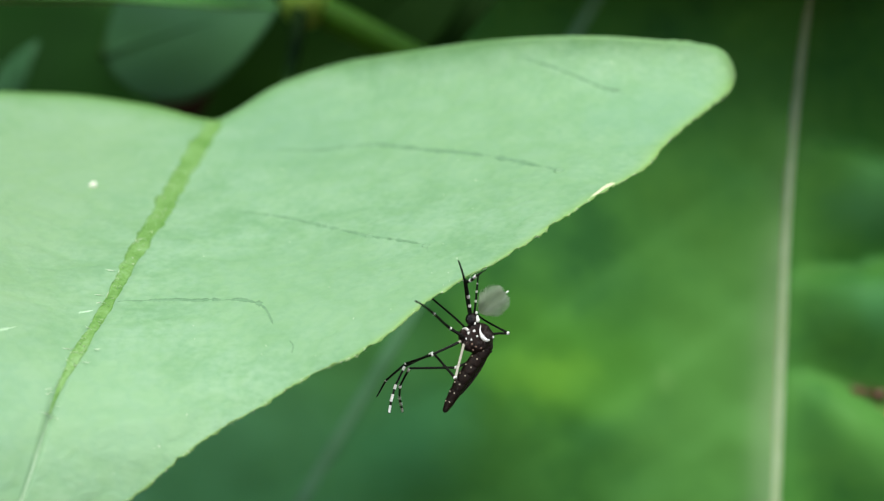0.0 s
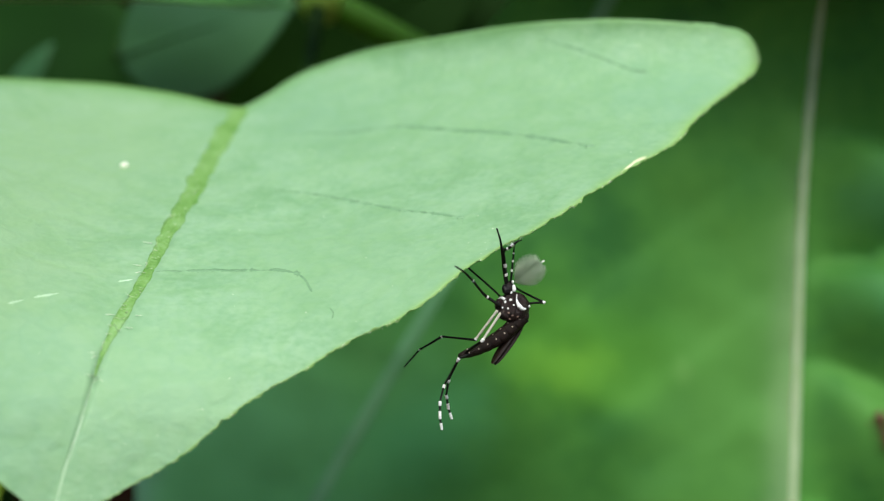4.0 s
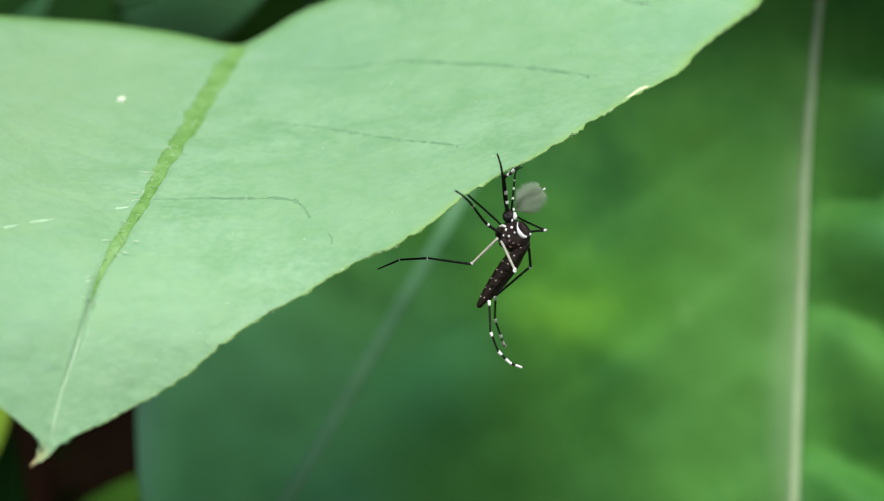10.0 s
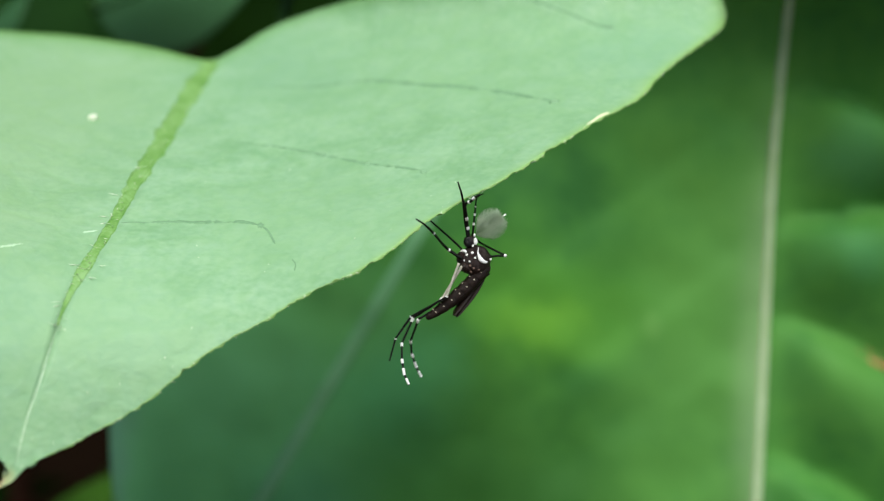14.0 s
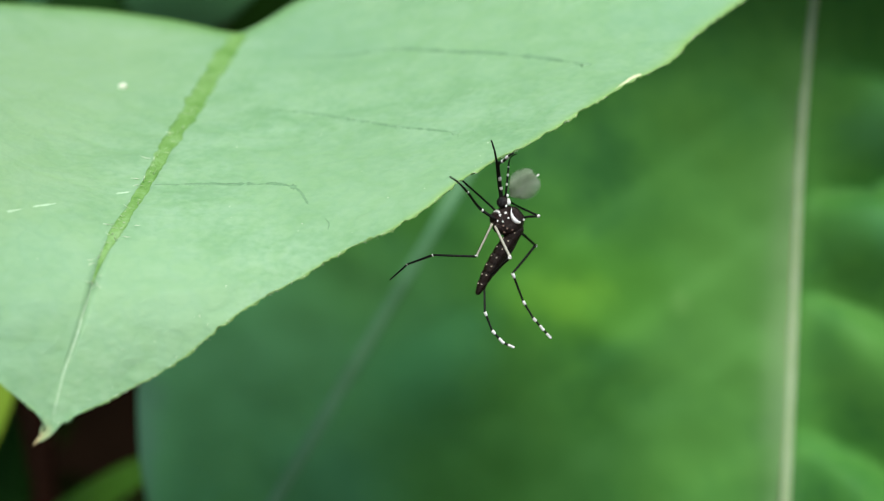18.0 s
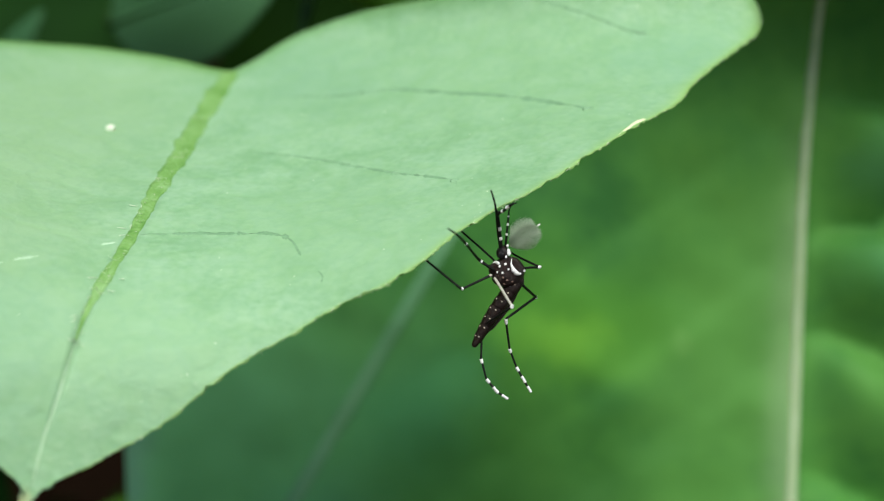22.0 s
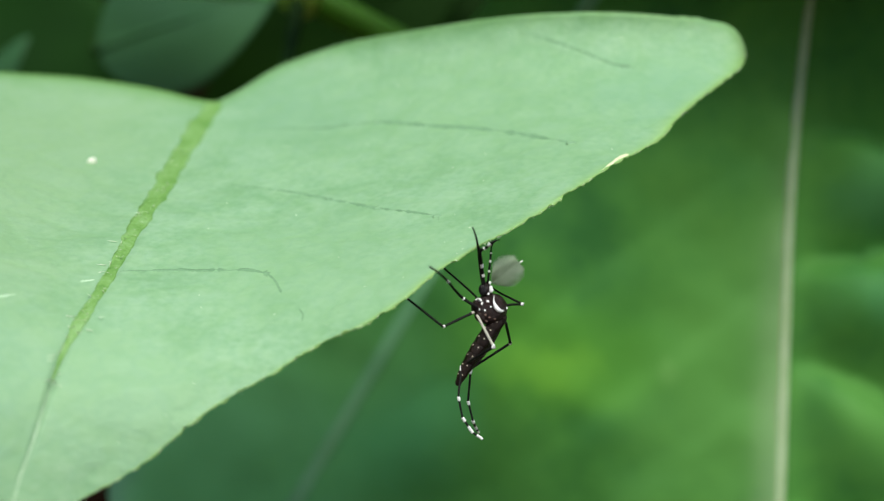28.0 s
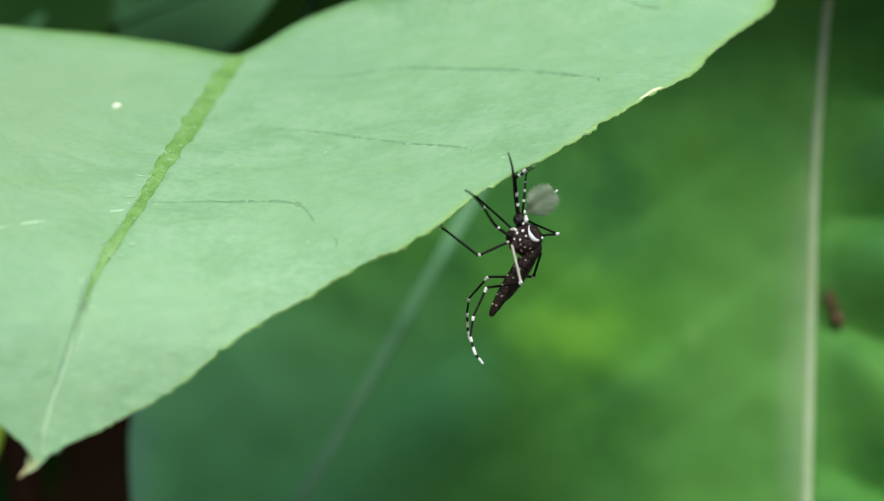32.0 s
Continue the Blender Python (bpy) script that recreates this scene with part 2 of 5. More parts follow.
def tint_and_light(m, spots):
    """Adds soft-edged blotches of another colour, natural tone and painted light alike: each a place, a reach in
    metres, a stretch, a colour and a strength.
    """
    t = m.node_tree
    b = t.nodes["Principled BSDF"]
    co = t.nodes.new("ShaderNodeTexCoord")
    source = b.inputs["Base Color"].links[0].from_socket
    trs = [n for n in t.nodes if n.type == "BSDF_TRANSLUCENT"]
    for place, reach, stretch, color, strength in spots:
        sub = t.nodes.new("ShaderNodeVectorMath")
        sub.operation = "SUBTRACT"
        sub.inputs[1].default_value = place
        t.links.new(co.outputs["Object"], sub.inputs[0])
        mul = t.nodes.new("ShaderNodeVectorMath")
        mul.operation = "MULTIPLY"
        mul.inputs[1].default_value = tuple(s / reach for s in stretch)
        t.links.new(sub.outputs[0], mul.inputs[0])
        wob = t.nodes.new("ShaderNodeTexNoise")
        wob.inputs["Scale"].default_value, wob.inputs["Detail"].default_value = 1.1 / reach, 3
        t.links.new(co.outputs["Object"], wob.inputs["Vector"])
        ln = t.nodes.new("ShaderNodeVectorMath")
        ln.operation = "LENGTH"
        t.links.new(mul.outputs[0], ln.inputs[0])
        add = t.nodes.new("ShaderNodeMath")
        add.operation = "ADD"
        t.links.new(ln.outputs["Value"], add.inputs[0])
        t.links.new(wob.outputs["Fac"], add.inputs[1])
        mr = t.nodes.new("ShaderNodeMapRange")
        mr.interpolation_type = "SMOOTHSTEP"
        mr.inputs["From Min"].default_value, mr.inputs["From Max"].default_value = 0.6, 1.5
        mr.inputs["To Min"].default_value, mr.inputs["To Max"].default_value = strength, 0
        t.links.new(add.outputs[0], mr.inputs["Value"])
        mix = t.nodes.new("ShaderNodeMixRGB")
        mix.inputs[2].default_value = (*color, 1)
        t.links.new(mr.outputs[0], mix.inputs[0])
        t.links.new(source, mix.inputs[1])
        source = mix.outputs[0]
    t.links.new(source, b.inputs["Base Color"])
    for tr in trs:
        t.links.new(source, tr.inputs[0])


tint_and_light(LEAF, [((-0.01735, -0.0095, 0.98855), 0.0007, (1.0, 0, 1.0), (0.42, 0.46, 0.22), 0.85),
             ((-0.024, 0.012, 1.004), 0.011, (0.8, 0, 0.6), (0.255, 0.418, 0.218), 0.8),
             ((0.004, 0.008, 1.009), 0.009, (0.5, 0, 1.0), (0.225, 0.408, 0.204), 0.6),
             ((-0.009, 0.004, 1.010), 0.006, (0.8, 0, 1.3), (0.208, 0.385, 0.215), 0.7),
             ((-0.004, 0.000, 1.000), 0.006, (0.5, 0, 1.2), (0.230, 0.412, 0.212), 0.7),
             ((0.014, 0.010, 1.010), 0.004, (0.6, 0, 1.0), (0.205, 0.390, 0.218), 0.7),
             ((-0.013, -0.006, 0.994), 0.006, (0.7, 0, 1.0), (0.250, 0.435, 0.240), 0.8),
             ((-0.019, -0.008, 0.993), 0.004, (1.2, 0, 0.6), (0.222, 0.408, 0.236), 0.6)])
def edged(m, name, color):
    """Tints a leaf by one of the marks on its vertices."""
    t = m.node_tree
    base = t.nodes["Principled BSDF"].inputs["Base Color"]
    mark = t.nodes.new("ShaderNodeAttribute")
    mark.attribute_name = name
    mix = t.nodes.new("ShaderNodeMixRGB")
    mix.inputs[2].default_value = (*color, 1)
    t.links.new(mark.outputs["Fac"], mix.inputs[0])
    t.links.new(base.links[0].from_socket, mix.inputs[1])
    t.links.new(mix.outputs[0], base)


edged(LEAF, "margin", (0.245, 0.430, 0.120))
edged(LEAF, "rim", (0.110, 0.265, 0.050))
netted(LEAF, 0.0013, 0.06, (0.95, 0.965, 0.985))
netted(LEAF, 0.0034, 0.10, (0.955, 0.975, 0.925))
# patches: leaf mottle, plus light and shade on the leaf painted into its colour
tint_and_light(BACKLEAF, [((0.0110, 0.043, 0.9925), 0.0080, (0.62, 0, 1.0), (0.085, 0.285, 0.034), 0.85),
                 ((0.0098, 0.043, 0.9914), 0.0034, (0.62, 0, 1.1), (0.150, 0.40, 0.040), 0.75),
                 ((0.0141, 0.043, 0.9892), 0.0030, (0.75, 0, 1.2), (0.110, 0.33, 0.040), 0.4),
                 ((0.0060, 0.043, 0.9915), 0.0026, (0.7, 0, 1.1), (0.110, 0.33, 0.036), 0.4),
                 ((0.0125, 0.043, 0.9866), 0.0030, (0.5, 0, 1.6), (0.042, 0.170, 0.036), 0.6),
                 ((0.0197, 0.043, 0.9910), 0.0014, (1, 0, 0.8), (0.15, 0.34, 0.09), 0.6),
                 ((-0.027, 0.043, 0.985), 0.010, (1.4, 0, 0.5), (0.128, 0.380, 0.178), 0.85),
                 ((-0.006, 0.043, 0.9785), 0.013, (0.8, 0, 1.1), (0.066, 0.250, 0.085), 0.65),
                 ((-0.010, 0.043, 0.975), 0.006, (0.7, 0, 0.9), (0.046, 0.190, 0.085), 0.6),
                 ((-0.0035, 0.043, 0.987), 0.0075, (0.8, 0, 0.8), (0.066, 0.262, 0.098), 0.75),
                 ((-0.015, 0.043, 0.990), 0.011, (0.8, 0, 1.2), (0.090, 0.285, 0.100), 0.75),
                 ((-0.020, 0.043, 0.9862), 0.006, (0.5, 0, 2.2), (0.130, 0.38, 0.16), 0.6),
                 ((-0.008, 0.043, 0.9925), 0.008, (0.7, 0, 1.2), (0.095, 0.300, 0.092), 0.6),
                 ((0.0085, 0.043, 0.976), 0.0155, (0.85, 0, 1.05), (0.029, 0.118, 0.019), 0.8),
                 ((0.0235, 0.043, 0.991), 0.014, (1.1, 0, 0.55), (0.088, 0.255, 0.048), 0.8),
                 # paler colour here offsets the shadow from the leaf in front
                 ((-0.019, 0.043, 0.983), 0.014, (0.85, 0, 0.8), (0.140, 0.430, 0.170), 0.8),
                 # swells right of the midrib, their lit look painted in
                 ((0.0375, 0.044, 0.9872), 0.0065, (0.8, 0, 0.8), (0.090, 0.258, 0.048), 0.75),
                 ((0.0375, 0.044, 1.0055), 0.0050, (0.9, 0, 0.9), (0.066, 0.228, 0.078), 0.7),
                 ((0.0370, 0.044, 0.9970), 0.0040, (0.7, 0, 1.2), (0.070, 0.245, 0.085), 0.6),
                 # light caught along the leaf's left edge, painted in
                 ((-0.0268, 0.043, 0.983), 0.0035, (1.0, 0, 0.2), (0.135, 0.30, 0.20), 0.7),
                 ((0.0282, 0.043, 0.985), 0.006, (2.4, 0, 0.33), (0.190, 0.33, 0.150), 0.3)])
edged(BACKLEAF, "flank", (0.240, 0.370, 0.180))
netted(BACKLEAF, 0.011, 0.10, (0.93, 0.95, 0.92))


# ---- mesh helpers ----
def link_mesh(name, bm, materials, parent=None, label=""):
    me = bpy.data.meshes.new(name)
    bm.normal_update()
    bm.to_mesh(me)
    bm.free()
    for m in (materials if isinstance(materials, (list, tuple)) else [materials]):
        me.materials.append(m)
    me.shade_smooth()
    ob = new(name, me)
    if parent:
        ob.parent = parent
    return tagged(ob, label)


def part(name, bm, material_, parent, label=""):
    return link_mesh(name, bm, material_, parent, label)


def curve_at(pts, u):
    """A smooth line through pts, u from 0 to 1 by the control points' chord lengths."""
    pts = [Vector(p) for p in pts]
    ls = [0.0]
    for a, b in zip(pts, pts[1:]):
        ls.append(ls[-1] + (b - a).length)
    s = min(max(u, 0), 1) * ls[-1]
    i = 0
    while i < len(pts) - 2 and s > ls[i + 1]:
        i += 1
    f = (s - ls[i]) / max(ls[i + 1] - ls[i], 1e-12)
    p1, p2 = pts[i], pts[i + 1]
    d = ls[i + 1] - ls[i]
    m1 = (p2 - pts[i - 1]) * (d / (ls[i + 1] - ls[i - 1])) if i else p2 - p1
    m2 = (pts[i + 2] - p1) * (d / (ls[i + 2] - ls[i])) if i + 2 < len(pts) else p2 - p1
    f2, f3 = f * f, f * f * f
    return p1 * (2 * f3 - 3 * f2 + 1) + m1 * (f3 - 2 * f2 + f) + p2 * (3 * f2 - 2 * f3) + m2 * (f3 - f2)


def tube(bm, pts, radii, sides=8, mats=None, caps=True, flat=1.0):
    """A round bar along pts with a radius at each; mats gives each stretch its material."""
    pts = [Vector(p) for p in pts]
    rings, side = [], None
    for i, p in enumerate(pts):
        d = (pts[min(i + 1, len(pts) - 1)] - pts[max(i - 1, 0)]).normalized()
        if side is None:
            side = d.orthogonal().normalized()
        side = (side - d * side.dot(d)).normalized()
        up = d.cross(side)
        r = radii[i] if isinstance(radii, (list, tuple)) else radii
        rings.append([bm.verts.new(p + (side * math.cos(a) + up * math.sin(a) * flat) * r)
                      for a in (2 * math.pi * k / sides for k in range(sides))])
    for i in range(len(rings) - 1):
        for k in range(sides):
            f = bm.faces.new((rings[i][k], rings[i][(k + 1) % sides], rings[i + 1][(k + 1) % sides], rings[i + 1][k]))
            f.smooth = True
            if mats:
                f.material_index = mats[i]
    if caps:
        a = bm.faces.new(rings[0][::-1])
        b = bm.faces.new(rings[-1])
        if mats:
            a.material_index, b.material_index = mats[0], mats[-1]


def sheet(bm, fn, nu, nv, thick, thin_edge=False):
    """A closed sheet of a thickness over fn(u, v)."""
    top = [[Vector(fn(i / nu, j / nv)) for j in range(nv + 1)] for i in range(nu + 1)]
    low = []
    for i in range(nu + 1):
        row = []
        for j in range(nv + 1):
            du = top[min(i + 1, nu)][j] - top[max(i - 1, 0)][j]
            dv = top[i][min(j + 1, nv)] - top[i][max(j - 1, 0)]
            n = du.cross(dv)
            n = n.normalized() if n.length > 1e-14 else Vector((0, -1, 0))
            row.append((n, top[i][j]))
        low.append(row)
    vt = [[bm.verts.new(p) for p in r] for r in top]
    vb = [[bm.verts.new(p - n * thick * (1 - 0.94 * (j / nv) ** 10 if thin_edge else 1)) for j, (n, p) in enumerate(r)] for r in low]
    for i in range(nu):
        for j in range(nv):
            bm.faces.new((vt[i][j], vt[i + 1][j], vt[i + 1][j + 1], vt[i][j + 1]))
            bm.faces.new((vb[i][j], vb[i][j + 1], vb[i + 1][j + 1], vb[i + 1][j]))
    for i in range(nu):
        bm.faces.new((vt[i][nv], vt[i + 1][nv], vb[i + 1][nv], vb[i][nv]))
        bm.faces.new((vt[i + 1][0], vt[i][0], vb[i][0], vb[i + 1][0]))



# ---- the shrub: all leaves hang on one plant ----
SHRUB_AT = Vector((0.040, 0.140, 0.0))
shrub = tagged(new("shrub"), "leafy green shrub with broad leaves on thin green stems", "shrub")
shrub.location = SHRUB_AT


def grown(name, bm, material_, parent, label=""):
    """A part of the shrub, built where it stands."""
    ob = link_mesh(name, bm, material_, parent, label)
    if parent is shrub:
        ob.matrix_parent_inverse = Matrix.Translation(-SHRUB_AT)
    return ob


# ---- the pale leaf ----
def slope(x, z):
    """The broad fall of the pale leaf, in millimetres away from the lens at x, z."""
    x, z = max(-36, x) / 20, z / 12
    c = (-1.106, -7.836, 18.704, -3.093, -1.812, 9.171, 5.555, 5.181, -1.527, -8.439)
    b = (1, x, z, x * x, x * z, z * z, x ** 3, x * x * z, x * z * z, z ** 3)
    return sum(p * q for p, q in zip(c, b))


def lean(x, z):
    """How far back the pale leaf lies at x, z: it slopes up and away, curls over at its upper ends and flattens towards its tip."""
    s = min(1, max(0, (-1 - z) / 7))
    s = s * s * (3 - 2 * s)
    if x < -13:
        x = x * (1 - s) + (-13 - 9 * (1 - math.exp((13 + x) / 9))) * s
    low = -5.5
    if z >= low:
        return slope(x, z)
    g, d = (slope(x, low) - slope(x, low - 0.2)) / 0.2, low - z
    return slope(x, low) - 0.12 * d - (g - 0.12) * 1.8 * (1 - math.exp(-d / 1.8))


RIBLINE = [(-17.5, 0, -11.74), (-17.12, 0, -11.1), (-16.86, 0, -10.2), (-16.6, 0, -8.8), (-16.2, 0, -7.2), (-15.95, 0, -5.9), (-15.82, 0, -4.4), (-15.6, 0, -2.9), (-15.3, 0, -1.4),
           (-15.14, 0, 0), (-15.12, 0, 2.2), (-15.0, 0, 4.1), (-15.02, 0, 6.3), (-14.95, 0, 8.7), (-14.55, 0, 10.95)]
RIGHT = [(-17.5, 0, -11.74), (-17.2, 0, -11.62), (-16.95, 0, -11.42), (-16.45, 0, -10.88), (-15.2, 0, -10.28), (-13.5, 0, -9.42), (-11.9, 0, -8.45), (-10.1, 0, -6.95), (-8.95, 0, -6.08),
         (-6.67, 0, -4.81), (-4.56, 0, -3.5), (-2.92, 0, -2.8), (-0.86, 0, -1.53), (0.7, 0, -0.25), (2.45, 0, 0.78), (3.8, 0, 1.48), (5.81, 0, 2.66), (7.45, 0, 3.73),
         (9.2, 0, 4.85), (10.3, 0, 5.48), (11.25, 0, 5.98), (12.82, 0, 6.98), (14.03, 0, 8.2), (15.58, 0, 9.44), (17.42, 0, 10.76), (18.78, 0, 11.78), (19.36, 0, 12.7),
         (19.4, 0, 13.55), (18.9, 0, 14.42), (17.56, 0, 14.87), (14.7, 0, 15.05), (9.3, 0, 15.42), (4.0, 0, 15.5), (-1.76, 0, 15.22), (-5.86, 0, 14.95), (-9.72, 0, 14.05),
         (-11.5, 0, 13.2), (-12.94, 0, 12.05), (-14.55, 0, 10.95)]
LEFT = [(-17.5, 0, -11.74), (-17.3, 0, -11.25), (-17.28, 0, -10.85), (-17.68, 0, -10.37), (-18.9, 0, -9.2), (-20.5, 0, -7.6), (-24.5, 0, -4.3), (-29.5, 0, 0), (-33.5, 0, 6), (-33, 0, 11.8),
        (-31.0, 0, 12.8), (-28.4, 0, 13.1), (-25.0, 0, 13.12), (-20.7, 0, 12.5), (-18.4, 0, 11.95), (-16.1, 0, 11.27), (-14.55, 0, 10.95)]


def rib_x(z):
    return float(np.interp(z, [p[2] for p in RIBLINE], [p[0] for p in RIBLINE]))


def relief(p):
    """Soft quilting of the blade, millimetres towards the lens."""
    d = abs(p.x - rib_x(p.z))
    fold = 0.08 * (1 - math.exp(-d / 1.5))
    soft = noise.noise(Vector((p.x * 0.16, p.z * 0.22, 1.7))) * 0.20 + noise.noise(Vector((p.x * 0.42, p.z * 0.6, 5.1))) * 0.10
    quilt = noise.noise(Vector((p.x * 0.9 + p.z * 0.25, p.z * 1.7, 8.3))) * 0.035
    return fold + (soft + quilt) * min(1, d / 4)


def on_leaf(x, z, lift=0.0):
    """The point of the pale leaf's face over x, z."""
    return P3(x, lean(x, z) - relief(Vector((x, 0, z))) - lift, z)


def half(edge):
    def fn(u, v):
        a, b = curve_at(RIBLINE, u), curve_at(edge, u)
        p = a.lerp(b, v)
        tooth = 0.0
        if v > 0.99 and 0.03 < u < 0.62:
            tooth = 0.12 * noise.noise(Vector((p.x * 1.3, p.z * 1.3, 3))) + 0.10 * noise.noise(Vector((p.x * 5, p.z * 5, 9)))
        return P3(p.x + tooth * 0.5, lean(p.x, p.z) - relief(p), p.z - tooth)
    return fn


def mark_margin(bm, nv, upper, green):
    """Marks the last rows of vertices before the blade's edge, where it thins and yellows; from upper on it is green."""
    layer, high = bm.verts.layers.float.new("margin"), bm.verts.layers.float.new("rim")
    bm.verts.ensure_lookup_table()
    rows = len(bm.verts) // (2 * (nv + 1))
    brink = np.array([(v.co.x, v.co.z) for k, v in enumerate(bm.verts) if k % (nv + 1) == nv and k // (nv + 1) % rows / rows > upper - 0.05])
    for k, v in enumerate(bm.verts):
        top = min(1, max(0, (k // (nv + 1) % rows / rows - upper) * 20))
        near = {nv: 1.0, nv - 1: 0.42, nv - 2: 0.12}.get(k % (nv + 1), 0.0)
        gap = np.sqrt(((brink - np.array((v.co.x, v.co.z))) ** 2).sum(axis=1).min()) / MM if top else 9.0
        deep = math.exp(-(gap / 0.6) ** 1.4)
        v[layer], v[high] = near * (1 - top), deep * top * green


bm = bmesh.new()
sheet(bm, half(RIGHT), 300, 44, -0.20 * MM, True)
mark_margin(bm, 44, 0.54, 0.6)
bmesh.ops.recalc_face_normals(bm, faces=bm.faces)
left_half = bmesh.new()
sheet(left_half, half(LEFT), 160, 36, 0.20 * MM, True)
mark_margin(left_half, 36, 0.45, 1.0)
bmesh.ops.recalc_face_normals(left_half, faces=left_half.faces)
tmp = bpy.data.meshes.new("half")
left_half.to_mesh(tmp)
left_half.free()
bm.from_mesh(tmp)
bpy.data.meshes.remove(tmp)
pale_leaf = grown("leaf", bm, LEAF, shrub, "pale green leaf blade with a hooked tip and rough edge")

# its midrib: a broad soft band that thins out towards the hooked tip
RIB_Z = [-5.4, -4.8, -4.0, -3.5, -2.9, -2.2, -1.6, -0.8, 0.7, 2.4, 4.2, 6.3, 8.7, 10.2, 11.0]
RIB_W = [0.03, 0.05, 0.11, 0.16, 0.25, 0.27, 0.23, 0.29, 0.32, 0.45, 0.58, 0.63, 0.72, 0.66, 0.55]


def rib_band(u, v):
    u = 0.305 + 0.693 * u
    a = curve_at(RIBLINE, u)
    d = (curve_at(RIBLINE, min(1, u + 0.02)) - curve_at(RIBLINE, u - 0.02)).normalized()
    s = (v - 0.5) * 2
    w = float(np.interp(a.z, RIB_Z, RIB_W))
    w *= 1 + 0.30 * noise.noise(Vector((u * 30, s, 0))) + 0.26 * noise.noise(Vector((u * 90, s * 1.3, 4))) + 0.12 * noise.noise(Vector((u * 260, s * 2, 4)))
    p = a + Vector((d.z, 0, -d.x)) * w * s
    return P3(p.x, lean(p.x, p.z) - relief(p) - 0.012 - 0.03 * (1 - s * s), p.z)


bm = bmesh.new()
sheet(bm, rib_band, 420, 8, -0.10 * MM)
bmesh.ops.recalc_face_normals(bm, faces=bm.faces)
grown("midrib", bm, RIB, pale_leaf, "yellow-green hairy midrib")


def vein(points, radius, mat, label="", gaps=-0.42):
    """A vein that shows in broken stretches: a low flat ridge that narrows to nothing where it fades."""
    line = [(x, 0, z) for x, z in points]
    n = max(10, len(points) * 16)

    def fn(u, v):
        p = curve_at(line, u)
        d = (curve_at(line, min(1, u + 0.02)) - curve_at(line, max(0, u - 0.02))).normalized()
        p += Vector((0, 0, 0.05 * noise.noise(Vector((p.x * 1.3, 0, p.z)))))
        shown = min(1, max(0, (noise.noise(Vector((u * n * 0.21, points[0][1], 7))) - gaps) / 0.25)) * min(1, 0.1 + 3.2 * u, 0.1 + 8 * (1 - u))
        w = 0.003 + radius * 1.7 * (0.45 + 0.9 * abs(noise.noise(Vector((u * n * 0.31, points[0][0], 2))))) * (0.72 + 0.28 * u) * shown
        s = (v - 0.5) * 2
        p += Vector((d.z, 0, -d.x)) * w * s
        return on_leaf(p.x, p.z, 0.012 + 0.012 * (1 - s * s))
    bm = bmesh.new()
    sheet(bm, fn, n, 4, -0.03 * MM)
    bmesh.ops.recalc_face_normals(bm, faces=bm.faces)
    return grown("vein", bm, mat, pale_leaf, label)


vein([(-14.8, -0.36), (-13.3, -0.3), (-11.3, -0.29), (-9.2, -0.28), (-8.2, -0.32), (-7.72, -0.44)], 0.072, VEIN, "thin dark sunken vein")
vein([(-7.75, -0.4), (-7.3, -0.75), (-7.0, -1.1), (-6.8, -1.35)], 0.05, VEIN, gaps=-1)
vein([(-7.95, -0.36), (-7.75, -0.42), (-7.6, -0.5)], 0.12, VEIN, gaps=-1)
vein([(-5.85, -2.04), (-5.61, -2.31), (-5.63, -2.6)], 0.026, VEIN, gaps=-1)
vein([(-11.2, 4.45), (-9.7, 4.28), (-8.0, 4.06), (-5.3, 3.52), (-2.5, 2.93), (-0.8, 2.68), (0.6, 2.42), (0.65, 2.15)], 0.070, VEIN)
vein([(-10.9, 8.6), (-7.1, 8.4), (-3.1, 8.65), (0.3, 8.15), (3.6, 7.7), (6.4, 7.0), (8.1, 6.5)], 0.115, VEIN)
vein([(5.6, 14.5), (6.75, 14.08), (8.78, 13.2), (10.8, 12.1), (12.3, 11.6)], 0.085, VEIN)
for x, z, r in ((-5.25, 3.5, 0.10), (-2.5, 2.92, 0.11), (0.6, 2.4, 0.11), (-3.1, 8.66, 0.13), (7.9, 6.55, 0.14), (11.8, 11.75, 0.14)):
    bm = bmesh.new()
    made = bmesh.ops.create_uvsphere(bm, u_segments=12, v_segments=8, radius=1.0)
    for v in made["verts"]:
        k = 1 + 0.4 * noise.noise(v.co * 1.7 + Vector((x, 0, z)))
        v.co = on_leaf(x, z) + Vector((v.co.x * 2.2 * k, v.co.y * 0.12 + v.co.z * 0.5, v.co.z * k)) * r * MM
    grown("vein", bm, VEIN, pale_leaf, "dark knot on a vein")
for line in ([(-15.7, -0.72), (-16.3, -0.82)], [(-18.5, -1.33), (-18.9, -1.42), (-19.4, -1.52)], [(-19.7, -1.6), (-20.2, -1.75)], [(-20.9, -1.98), (-21.5, -2.13), (-22.3, -2.4)]):
    vein(line, 0.04, PALEVEIN, "thin pale vein", gaps=-1)
vein([(-15.85, -5.0), (-16.0, -6.0), (-16.2, -7.2), (-16.6, -8.8), (-16.8, -9.9), (-16.95, -10.8)], 0.034, PALEVEIN, gaps=-1)

bm = bmesh.new()
edge_fn = half(RIGHT)
n = 420
line = [edge_fn(0.02 + 0.51 * i / n, 1.0) for i in range(n + 1)]
tube(bm, line, [MM * (0.026 + 0.026 * noise.noise(Vector((i * 0.11, 0, 0))) + 0.018 * noise.noise(Vector((i * 0.53, 7, 0)))) for i in range(n + 1)], 6)
grown("margin", bm, MARGIN, pale_leaf, "rough light yellow-green margin")

